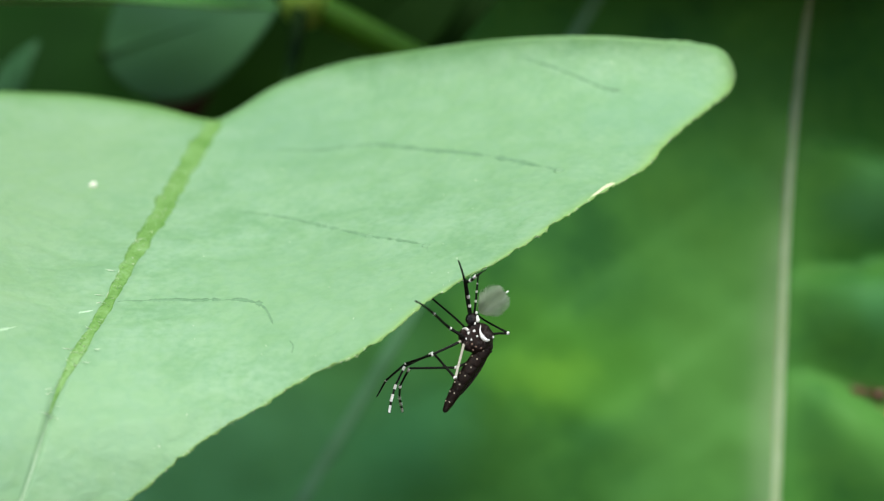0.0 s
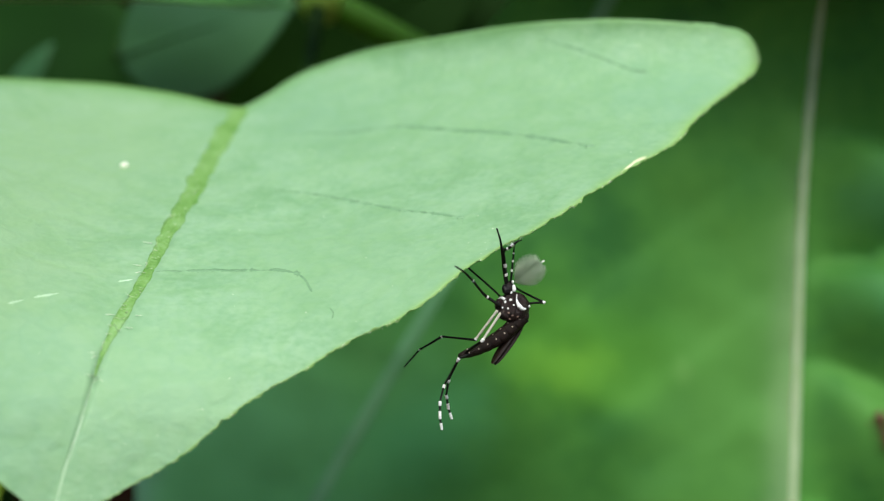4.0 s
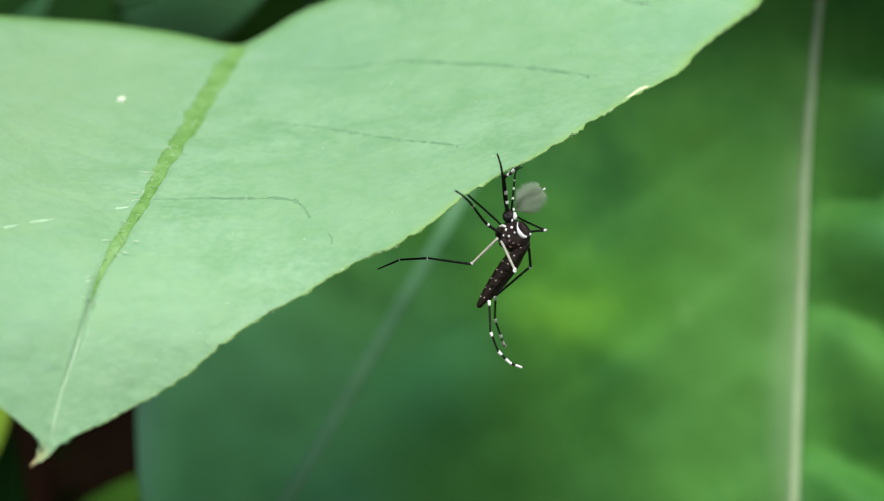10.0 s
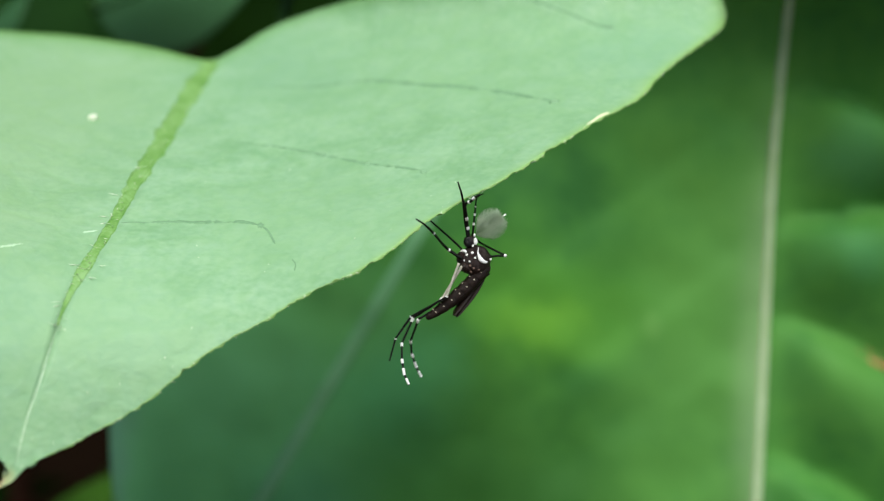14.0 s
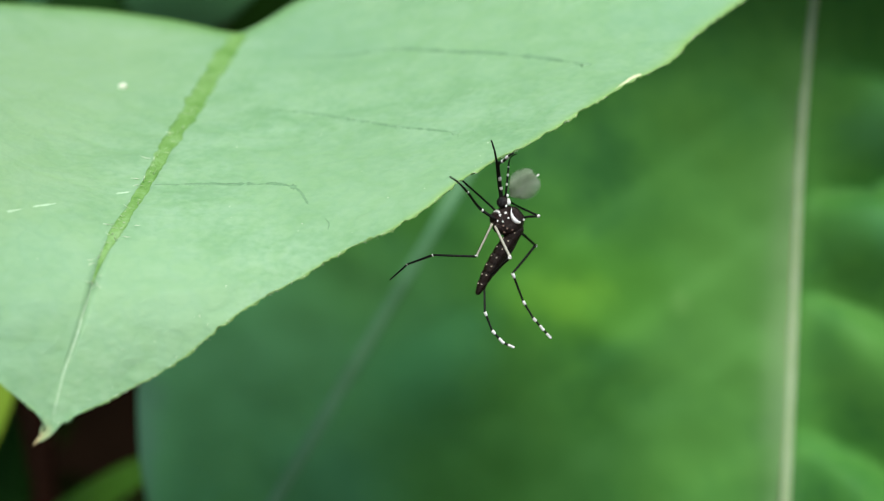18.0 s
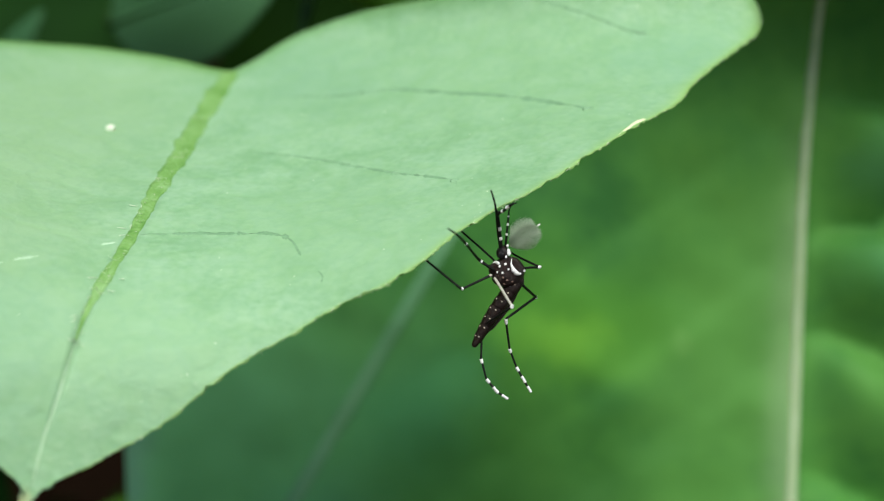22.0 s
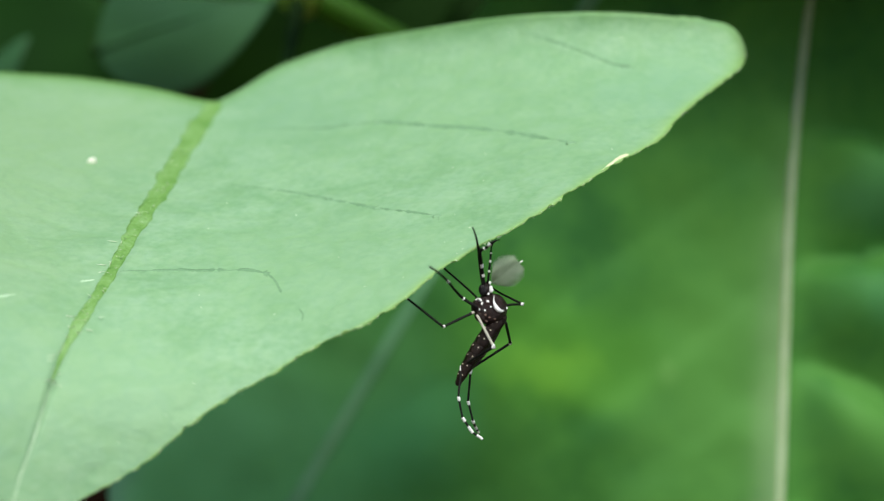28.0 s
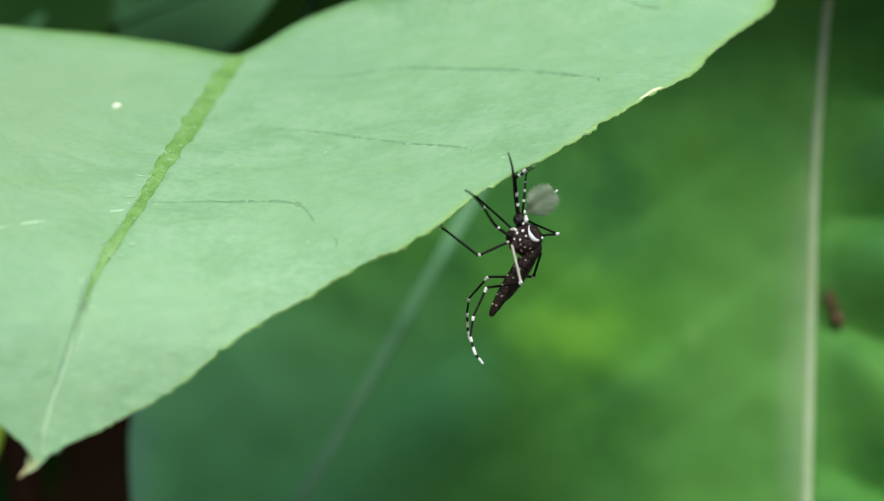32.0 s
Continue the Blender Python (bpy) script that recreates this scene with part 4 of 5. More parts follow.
# wings, folded over the back
def wing(pts, width, y, name, label):
    def fn(u, v):
        c = curve_at([U(*p) for p in pts], u)
        d = (curve_at([U(*p) for p in pts], min(1, u + 0.02)) - curve_at([U(*p) for p in pts], max(0, u - 0.02))).normalized()
        n = Vector((d.z, 0, -d.x))
        w = width * K * MM * (0.35 + 0.65 * math.sin(math.pi * min(1, 0.12 + u * 0.80))) * (1 if u < 0.95 else 0.6)
        s = (v - 0.5) * 2
        return c + n * w * s + Vector((0, (y - 0.12 * (1 - s * s) + 0.18 * s) * MM, 0))
    bm = bmesh.new()
    sheet(bm, fn, 30, 8, 0.012 * MM)
    bmesh.ops.recalc_face_normals(bm, faces=bm.faces)
    w_ob = part(name, bm, WING, mosquito, label)
    for v in (0.06, 0.3, 0.5, 0.7, 0.94):
        bm = bmesh.new()
        tube(bm, [fn(i / 16, v) + Vector((0, -0.006 * MM, 0)) for i in range(17)], 0.010 * MM, 5)
        part("wing_vein", bm, CHITIN, w_ob)


wing([(6, 44), (-22, 92), (-60, 150), (-88, 192)], 12, 0.80, "wing", "narrow smoky brown folded wing")
wing([(16, 46), (-8, 92), (-48, 152), (-80, 196)], 13, 0.95, "wing", "narrow smoky brown folded wing")

# abdomen: seven rings that bend on one another; each is drawn hanging straight down from its joint
RING = 0.515
abdomen_rings = []
girth = [22, 23, 23.5, 23, 21.5, 19, 16, 11]
for i in range(7):
    bm = bmesh.new()
    r0, r1 = girth[i] * K * MM, girth[i + 1] * K * MM
    L = RING * MM
    zs_ = [0.10, 0.0, -0.15, -0.5, -0.85, -1.02]
    rr = [0.93 * r0, r0 * 0.985, r0 * 1.02, (r0 + r1) / 2 * 1.05, r1 * 1.01, r1 * 0.95]
    if i == 6:
        zs_, rr = zs_ + [-1.25, -1.4], rr + [r1 * 0.75, r1 * 0.3]
    tube(bm, [Vector((0, 0, z * L)) for z in zs_], rr, 18, [0] * (len(zs_) - 1))
    ring = part("abdomen_ring", bm, [ABDOMEN], mosquito, "dark brown abdomen ring with pale side spots")
    for a, k in ((-0.95, 0.30), (-0.1, 0.22)):
        b2 = bmesh.new()
        rm = (r0 * 0.8 + r1 * 0.2) * 1.02
        c = Vector((math.sin(a) * rm, -math.cos(a) * rm, -k * L))
        ball(b2, c, 2.7 * K * MM, 1.5 * K * MM, 2.2 * K * MM, 8, bump=0.2)
        part("pale_mark", b2, SPOT, ring)
    abdomen_rings.append(ring)

# legs that wave: each segment hangs straight down from its joint
def segment(name, length, r0, r1, bands, base, label, pale_to=0.0, pale_below=False):
    n = 24
    bm = bmesh.new()
    mats, rs = [], []
    for i in range(n):
        f = (i + 0.5) / n
        mats.append(1 if any(a <= f <= b for a, b in bands) else 2 if f < pale_to else 0)
    for i in range(n + 1):
        f = i / n
        rs.append((r0 + (r1 - r0) * f) * K * MM * (1.42 if mats[min(i, n - 1)] == 1 else 1))
    tube(bm, [Vector((0, 0, -length * MM * i / n)) for i in range(n + 1)], rs, 10, mats)
    if pale_below:
        for f in bm.faces:
            if f.material_index == 0 and f.calc_center_median().y < 0:
                f.material_index = 2
    return part(name, bm, [base, SCALES, PALELEG], mosquito, label)


def hind_leg(pale):
    return [segment("thigh", 1.98, 4.6, 4.0, [(0.95, 1.0)], PALELEG if pale else LIMB, "pale silvery thigh with a white knee" if pale else "dark thigh with a white knee"),
            segment("shin", 2.37, 4.4, 3.8, [(0.0, 0.03)], LIMB, "dark shin"),
            segment("foot", 1.63, 3.9, 3.4, [(0.0, 0.16)], LIMB, "dark foot segment with a white band"),
            segment("foot", 1.03, 3.6, 3.2, [(0.0, 0.22)], LIMB, "dark foot segment with a white band"),
            segment("foot", 0.82, 3.6, 3.3, [(0.0, 0.3), (0.62, 1.0)], LIMB, "foot segment with wide white bands"),
            segment("foot", 0.66, 3.6, 2.6, [(0.0, 0.12), (0.4, 0.97)], LIMB, "white foot tip")]


near_parts, far_parts = hind_leg(True), hind_leg(False)
mid_parts = [segment("thigh", 1.86, 4.6, 3.9, [(0.94, 1.0)], LIMB, "thigh dark above and pale below with a white knee", 0.08, True),
             segment("shin", 2.18, 4.0, 3.4, [], LIMB, "dark shin"),
             segment("foot", 1.39, 4.0, 3.3, [(0.0, 0.05)], LIMB, "dark foot segment"),
             segment("foot", 1.2, 3.3, 2.3, [(0.0, 0.06)], LIMB, "thin dark foot tip")]


# ---- ants on the large leaf ----
def ant(label, mat):
    body = tagged(new("ant"), label, "ant", "ants on the large leaf")
    for name, c, r in (("head", (0, 1.25, 0.35), (0.36, 0.42, 0.30)), ("thorax", (0, 0.45, 0.38), (0.26, 0.52, 0.26)), ("waist", (0, -0.15, 0.33), (0.12, 0.16, 0.14)),
                       ("gaster", (0, -0.85, 0.40), (0.46, 0.68, 0.42))):
        bm = bmesh.new()
        ball(bm, Vector(c) * MM, *(k * MM for k in r), 14, bump=0.06)
        part(name, bm, mat, body)
    for s in (-1, 1):
        for y0, y1 in ((0.75, 1.5), (0.45, 0.35), (0.2, -0.9)):
            bm = bmesh.new()
            tube(bm, [Vector(p) * MM for p in ((0, y0, 0.3), (s * 0.6, (y0 + y1) / 2, 0.62), (s * 1.15, y1, 0.03))], [0.06 * MM, 0.05 * MM, 0.03 * MM], 5)
            part("leg", bm, mat, body)
        bm = bmesh.new()
        tube(bm, [Vector(p) * MM for p in ((s * 0.1, 1.5, 0.4), (s * 0.45, 1.85, 0.6), (s * 0.5, 2.4, 0.4))], 0.035 * MM, 5)
        part("antenna", bm, mat, body)
    return body


def ant_pose(x, z, heading):
    """On the face of the large leaf at x, z (millimetres), heading in degrees from straight up."""
    d = back_rib_x(z) - x
    p = back_point(x, z, -1 if d > 0 else 1, abs(d))
    if abs(d) < 1.3:
        p.y = (BACK_Y - 0.75 + cup(z)) * MM
    m = Matrix.Translation(p + Vector((0, -0.00003, 0))) @ Matrix.Rotation(radians(90), 4, "X") @ Matrix.Rotation(radians(heading), 4, "Z")
    return m


walker = ant("brown ant walking along the leaf's midrib", ANT)
rester = ant("reddish-brown ant resting on the large leaf", REDANT)

# ---- ground and the painted shade behind ----
bm = bmesh.new()
bmesh.ops.create_grid(bm, x_segments=60, y_segments=60, size=60)
for v in bm.verts:
    v.co.z = 0.015 * noise.noise(v.co * 0.7)
    if abs(v.co.x) < 2.1 and abs(v.co.y) < 2.1:
        v.co.z = 0
tagged(link_mesh("ground", bm, SOIL), "dark soil with leaf litter", kind="structure")


def far_leaves():
    """Leaves added behind the shrub as undergrowth, to fill the dark."""
    bm = bmesh.new()
    for i in range(900):
        a = random.uniform(-1.2, 1.2)
        r = random.uniform(0.30, 0.85)
        c = Vector((r * math.sin(a) * 1.3, 0.16 + r * math.cos(a), random.uniform(0.02, 1.75)))
        L, W = random.uniform(0.04, 0.09), random.uniform(0.018, 0.035)
        e = Euler((random.uniform(-1.3, 0.3), random.uniform(-0.6, 0.6), random.uniform(0, 6.28))).to_matrix()
        vs = [bm.verts.new(c + e @ Vector(p)) for p in ((0, -L / 2, 0), (W / 2, -L * 0.1, 0.006), (W * 0.3, L * 0.3, 0.003), (0, L / 2, -0.008), (-W * 0.3, L * 0.3, 0.003),
                                                      (-W / 2, -L * 0.1, 0.006), (0, 0, 0))]
        for k in range(6):
            bm.faces.new((vs[k], vs[(k + 1) % 6], vs[6]))
    return bm


# near-black leaf colour carries the deep shade
tagged(link_mesh("undergrowth", far_leaves(), DEEPLEAF), "added undergrowth leaves, deep shade painted into their colour", "undergrowth", kind="stuff")
# a near-black sheet added to stand for the shade, no real wall
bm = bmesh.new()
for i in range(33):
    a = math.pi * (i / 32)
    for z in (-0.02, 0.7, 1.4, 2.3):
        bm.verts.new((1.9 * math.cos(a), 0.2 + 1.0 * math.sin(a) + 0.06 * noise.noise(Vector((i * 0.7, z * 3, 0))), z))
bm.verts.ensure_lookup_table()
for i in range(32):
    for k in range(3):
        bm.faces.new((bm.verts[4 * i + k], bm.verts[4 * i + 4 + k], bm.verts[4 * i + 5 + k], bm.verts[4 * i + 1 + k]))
tagged(link_mesh("backdrop", bm, SHADE), "added dark sheet painted as the shade behind the plants", kind="structure")


# ---- what moves ----
class Swing:
    """A jointed limb: at given times each segment's turn in the plane of the picture and its lean away from it, in degrees."""

    def __init__(self, parts, root, lengths, rest):
        self.parts, self.root, self.lengths, self.rest, self.keys = parts, root, lengths, Vector(rest).normalized(), []
        self.rolls = [(0, 0), (32, 0)]

    def at(self, t, *angles):
        ways = []
        for az, tilt in zip(angles[::2], angles[1::2]):
            a, b = radians(az), radians(tilt)
            ways.append(Vector((math.cos(b) * math.cos(a), math.sin(b), math.cos(b) * math.sin(a))))
        self.keys.append((t, ways))

    def key(self, step=0.2):
        rows = [[] for _ in self.parts]
        n = round(32.0 / step)
        to_rest = Vector((0, 0, -1)).rotation_difference(self.rest)
        for i in range(n + 1):
            t = 32.0 * i / n
            k = 0
            while k < len(self.keys) - 2 and t > self.keys[k + 1][0]:
                k += 1
            (t0, w0), (t1, w1) = self.keys[k], self.keys[k + 1]
            f = min(1, max(0, (t - t0) / (t1 - t0)))
            f = f * f * (3 - 2 * f)
            p = self.root.copy()
            for j, L in enumerate(self.lengths):
                turn = w0[j].rotation_difference(w1[j])
                way = Matrix.Rotation(turn.angle * f, 3, turn.axis) @ w0[j] if turn.angle > 1e-4 else w0[j].copy()
                q = self.rest.rotation_difference(way) @ to_rest
                roll = float(np.interp(t, *zip(*self.rolls))) if j == 0 else 0
                rows[j].append((t, Matrix.Translation(p) @ q.to_matrix().to_4x4() @ Matrix.Rotation(radians(roll), 4, "Z")))
                p = p + way * L * MM
        for ob, r in zip(self.parts, rows):
            walk(ob, r)


class Bend:
    """The abdomen: its whole slope in degrees at given times, shared out among its rings."""

    def __init__(self, parts, root):
        self.parts, self.root, self.keys = parts, root, []

    def at(self, t, slope):
        self.keys.append((t, slope))

    def key(self, step=0.2):
        rows = [[] for _ in self.parts]
        n = round(32.0 / step)
        ts, ss = [k[0] for k in self.keys], [k[1] for k in self.keys]
        for i in range(n + 1):
            t = 32.0 * i / n
            s = float(np.interp(t, ts, ss))
            p = self.root.copy()
            for j, ob in enumerate(self.parts):
                a = radians(-124 + (s + 124) * (0.25 + 1.5 * j / 6) + (3 - j) * -1.5)
                way = Vector((math.cos(a), 0, math.sin(a)))
                q = Vector((0, 0, -1)).rotation_difference(way)
                rows[j].append((t, Matrix.Translation(p) @ q.to_matrix().to_4x4()))
                p = p + way * RING * MM
        for ob, r in zip(self.parts, rows):
            walk(ob, r)


def motions():
    HIND = [1.98, 2.37, 1.63, 1.03, 0.82, 0.66]
    near_hind = Swing(near_parts, U(-62, 30, 0.25), HIND, (-0.35, 0, -1))
    far_hind = Swing(far_parts, U(28, 54, 0.75), HIND, (-0.2, 0, -1))
    mid_leg = Swing(mid_parts, U(-72, 20, 0.10), [1.86, 2.18, 1.39, 1.2], (-1, 0, -0.1))
    abdomen = Bend(abdomen_rings, U(6, 46, 0.62))
    near_hind.at(0, -105, -35, 136, 49, -155, -14, -116, -20, -106, -24, -99, -20)
    near_hind.at(0.5, -88, -37, 167, 0, -162, 0, -128, 0, -104, 0, -69, 0)
    near_hind.at(1, -114, -53, 173, 0, -151, -46, -117, -55, -84, -58, -69, -45)
    near_hind.at(1.5, -76, -21, -151, 50, -116, 0, -95, -32, -71, 0, -52, 0)
    near_hind.at(2, -124, -15, 170, 43, -166, -45, -136, -49, -121, -34, -111, 0)
    near_hind.at(2.5, -73, -27, -137, 44, -105, 0, -86, 0, -66, 0, -38, 0)
    near_hind.at(3, -68, -48, -126, 37, -83, 0, -65, 0, -41, 0, -18, -36)
    near_hind.at(3.5, -102, 0, 160, 45, -101, -54, -106, -70, -65, -71, -39, -74)
    near_hind.at(4, -126, -36, -139, 52, -119, 0, -106, -41, -90, -20, -81, 0)
    near_hind.at(4.5, -88, -14, -165, 37, -133, -14, -108, -56, -99, -72, -74, -70)
    near_hind.at(6.5, -99, 0, -178, 22, -119, 0, -103, -13, -83, -36, -69, -41)
    near_hind.at(7, -123, 0, 166, 44, -154, -38, -123, -33, -98, -32, -94, 0)
    near_hind.at(7.5, -115, -21, 166, 4, -149, -39, -110, 0, -101, -34, -84, -40)
    near_hind.at(8, -76, -27, -142, 35, -104, -42, -85, -12, -64, 0, -40, 0)
    near_hind.at(8.5, -61, -33, -125, 36, -87, 0, -64, 0, -43, 0, -18, 0)
    near_hind.at(9, -63, -40, -127, 34, -90, 0, -71, 0, -46, 0, -26, 0)
    near_hind.at(9.5, -76, -29, -138, 47, -102, -27, -75, 0, -58, 0, -37, 0)
    near_hind.at(10, -66, -38, -129, 34, -88, -16, -68, 0, -45, 0, -20, 0)
    near_hind.at(10.5, -92, -30, -149, 50, -126, -32, -90, -31, -75, 0, -64, 0)
    near_hind.at(11, -113, 0, -156, 36, -116, -41, -99, -25, -76, -12, -60, 0)
    near_hind.at(11.5, -96, -28, -148, 43, -109, -29, -90, 0, -76, 0, -55, 0)
    near_hind.at(12, -124, -21, -156, 52, -125, 0, -95, -44, -76, -51, -62, -37)
    near_hind.at(12.5, -61, -33, -153, 42, -97, -55, -71, -38, -54, -43, -40, 0)
    near_hind.at(13, -71, -41, -144, 39, -105, -30, -85, 0, -64, 0, -37, 0)
    near_hind.at(13.5, -96, 0, -149, 50, -116, -28, -88, 0, -77, 0, -53, 0)
    near_hind.at(14, -121, 0, -144, 39, -114, -33, -88, -44, -79, -32, -64, -28)
    near_hind.at(14.5, -82, -45, -130, 42, -100, -33, -90, 0, -67, 0, -38, 0)
    near_hind.at(16.5, -87, 0, -157, 53, -128, -24, -97, 0, -81, 0, -56, 0)
    near_hind.at(17, -115, -8, -158, 0, -136, -37, -93, -56, -88, -53, -82, -39)
    near_hind.at(17.5, -67, -33, -133, 39, -90, 0, -76, -17, -51, -26, -25, 0)
    near_hind.at(18, -65, -31, -135, 41, -89, -21, -69, 0, -48, 0, -24, 0)
    near_hind.at(18.5, -100, -30, -179, 37, -127, 0, -107, -44, -94, -46, -89, -37)
    near_hind.at(19, -77, -26, -144, 38, -110, -21, -91, 0, -69, -28, -49, 0)
    near_hind.at(19.5, -68, -38, -133, 30, -109, -25, -92, 0, -64, 0, -39, 0)
    near_hind.at(20, -56, -44, -123, 21, -90, -30, -70, -20, -45, 0, -24, 0)
    near_hind.at(20.5, -73, -24, -146, 51, -113, 0, -90, 0, -70, 0, -46, 0)
    near_hind.at(21, -74, -28, -151, 36, -113, -24, -95, -21, -75, 0, -48, 0)
    near_hind.at(21.5, -67, -31, -142, 41, -104, 0, -86, 0, -66, 0, -43, 0)
    near_hind.at(22, -59, -38, -144, 42, -91, 0, -75, 0, -50, 0, -33, 0)
    near_hind.at(22.5, -76, -17, -164, 46, -100, 0, -85, 0, -69, 0, -33, -32)
    near_hind.at(23, -85, 0, -177, 45, -124, -37, -106, 0, -81, 0, -64, 0)
    near_hind.at(23.5, -63, -36, -139, 34, -98, -28, -81, 0, -59, -32, -35, 0)
    near_hind.at(24, -56, -40, -136, 36, -92, -25, -73, 0, -50, 0, -30, 0)
    near_hind.at(24.5, -69, 0, -142, 42, -102, -35, -77, -32, -45, -43, -18, 0)
    near_hind.at(26.5, -73, -26, -157, 47, -99, -19, -77, -21, -48, -53, -25, 0)
    near_hind.at(27, -82, 0, 173, 50, -113, -32, -92, 0, -69, -22, -43, 0)
    near_hind.at(27.5, -67, -31, -148, 47, -107, -36, -87, -50, -62, -57, -38, -34)
    near_hind.at(28, -62, -34, -145, 39, -97, -30, -79, 0, -56, 0, -35, 0)
    near_hind.at(28.5, -53, -36, -136, 32, -95, -38, -75, 0, -52, -38, -30, 0)
    near_hind.at(29, -55, -41, -134, 36, -91, -25, -71, 0, -47, 0, -24, 0)
    near_hind.at(29.5, -50, -44, -130, 33, -84, -32, -67, 0, -45, 0, -21, 0)
    near_hind.at(30, -52, -43, -136, 40, -80, -18, -61, 0, -39, 0, -15, 0)
    near_hind.at(30.5, -63, -37, -150, 51, -90, -21, -69, 0, -47, 0, -25, 0)
    near_hind.at(31, -66, -31, -159, 46, -96, -34, -75, 0, -52, 0, -30, 0)
    near_hind.at(31.5, -78, -18, -163, 54, -118, -41, -97, -33, -65, -32, -40, 0)
    near_hind.at(32, -78, -20, -172, 48, -116, -19, -99, -13, -74, -16, -53, 0)
    far_hind.at(0, -155, 0, -179, 0, -117, 46, -97, 48, -84, 54, -82, 44)
    far_hind.at(0.5, -170, 21, -170, 0, -149, 14, -129, 20, -126, 37, -98, 29)
    far_hind.at(1, -168, 0, -154, -31, -108, 47, -103, 50, -103, 59, -74, 47)
    far_hind.at(1.5, -104, 48, -142, 0, -121, 11, -102, 49, -76, 36, -81, 46)
    far_hind.at(2, -161, 0, -168, 0, -146, 45, -111, 18, -99, 48, -77, 0)
    far_hind.at(2.5, -67, 59, -151, -43, -76, 33, -67, 21, -58, 40, -58, 33)
    far_hind.at(3, -34, 70, -128, -45, -55, 23, -46, 0, -41, 0, -43, 29)
    far_hind.at(3.5, -82, 51, -152, -53, -89, 25, -79, 33, -77, 0, -54, 11)
    far_hind.at(4, -141, 14, -162, -27, -114, 38, -99, 34, -82, 29, -72, 0)
    far_hind.at(4.5, -29, 63, -143, -31, -98, 13, -95, 0, -76, 20, -70, 0)
    far_hind.at(6.5, -141, 0, -166, 0, -122, 30, -108, 28, -97, 26, -79, 39)
    far_hind.at(7, -176, 0, -161, -23, -159, 39, -123, 43, -105, 35, -79, 58)
    far_hind.at(7.5, -166, 0, -168, -42, -177, 29, -130, 33, -98, 56, -72, 54)
    far_hind.at(8, -73, 60, -149, -18, -84, 20, -64, 36, -64, 45, -58, 62)
    far_hind.at(8.5, -50, 63, -138, -42, -69, 0, -60, 40, -55, 41, -46, 32)
    far_hind.at(9, -68, 61, -141, 0, -81, 28, -64, 32, -60, 49, -55, 60)
    far_hind.at(9.5, -161, 7, 164, -39, -179, 40, -142, 41, -128, 19, -133, 0)
    far_hind.at(10, -79, 61, -140, 0, -90, 40, -71, 25, -70, 47, -64, 66)
    far_hind.at(10.5, -126, 0, -167, -34, -125, 36, -104, 28, -89, 50, -65, 45)
    far_hind.at(11, -94, 59, -161, 0, -112, 0, -82, 21, -76, 60, -60, 37)
    far_hind.at(11.5, -129, 0, -156, -41, -103, 32, -96, 42, -84, 49, -52, 43)
    far_hind.at(12, -147, 0, -164, -26, -103, 14, -84, 46, -67, 59, -61, 34)
    far_hind.at(12.5, -122, 53, -164, 0, -143, 0, -124, 0, -116, 0, -88, 0)
    far_hind.at(13, -71, 63, -155, 0, -132, 0, -101, 0, -83, 28, -70, 66)
    far_hind.at(13.5, -60, 65, -148, 0, -113, 24, -88, 49, -76, 53, -60, 20)
    far_hind.at(14, -143, 0, -150, 0, -109, 38, -87, 43, -72, 23, -63, 0)
    far_hind.at(14.5, -146, 0, -167, 0, -133, 13, -104, 32, -95, 37, -97, 0)
    far_hind.at(16.5, -65, 58, -152, -32, -78, 22, -69, 20, -64, 32, -53, 0)
    far_hind.at(17, -150, 0, -161, 0, -142, 0, -102, 34, -94, 41, -84, 31)
    far_hind.at(17.5, -52, 55, -139, -43, -82, 33, -61, 9, -59, 29, -63, 0)
    far_hind.at(18, -39, 60, -132, -37, -69, 16, -59, 0, -49, 15, -48, 0)
    far_hind.at(18.5, -122, 39, 171, -50, -175, 43, -145, 29, -116, 44, -106, 35)
    far_hind.at(19, -89, 55, -144, 0, -106, 29, -76, 32, -76, 50, -72, 58)
    far_hind.at(19.5, -61, 62, -140, -41, -79, 0, -69, 23, -54, 47, -46, 36)
    far_hind.at(20, -39, 61, -136, -41, -71, 23, -61, 11, -51, 0, -45, 0)
    far_hind.at(20.5, -79, 51, -150, 0, -103, 26, -78, 0, -70, 51, -77, 38)
    far_hind.at(21, -97, 50, -178, -27, -134, 29, -98, 5, -86, 41, -81, 65)
    far_hind.at(21.5, -69, 59, -147, -30, -85, 0, -72, 26, -63, 49, -62, 37)
    far_hind.at(22, -41, 60, -147, -37, -82, 19, -69, 12, -60, 0, -59, 0)
    far_hind.at(22.5, -58, 56, -151, -26, -87, 17, -70, 0, -67, 37, -64, 42)
    far_hind.at(23, -79, 53, -150, 0, -114, 20, -79, 45, -76, 52, -70, 36)
    far_hind.at(23.5, -124, 0, 158, -30, -134, 38, -104, 20, -95, 51, -85, 40)
    far_hind.at(24, -63, 56, -151, -31, -93, 34, -80, 14, -68, 0, -63, 0)
    far_hind.at(24.5, -39, 56, -149, -35, -83, 20, -70, 0, -61, 18, -61, 0)
    far_hind.at(26.5, -86, 52, 179, -13, -107, 44, -96, 43, -78, 49, -73, 36)
    far_hind.at(27, -110, 45, 170, -15, -137, 31, -102, 29, -92, 32, -81, 20)
    far_hind.at(27.5, -89, 60, -148, -11, -112, 42, -89, 48, -79, 47, -58, 45)
    far_hind.at(28, -74, 54, -147, 0, -95, 0, -76, 0, -69, 53, -61, 56)
    far_hind.at(28.5, -51, 60, -147, -40, -93, 18, -75, 0, -71, 17, -64, 13)
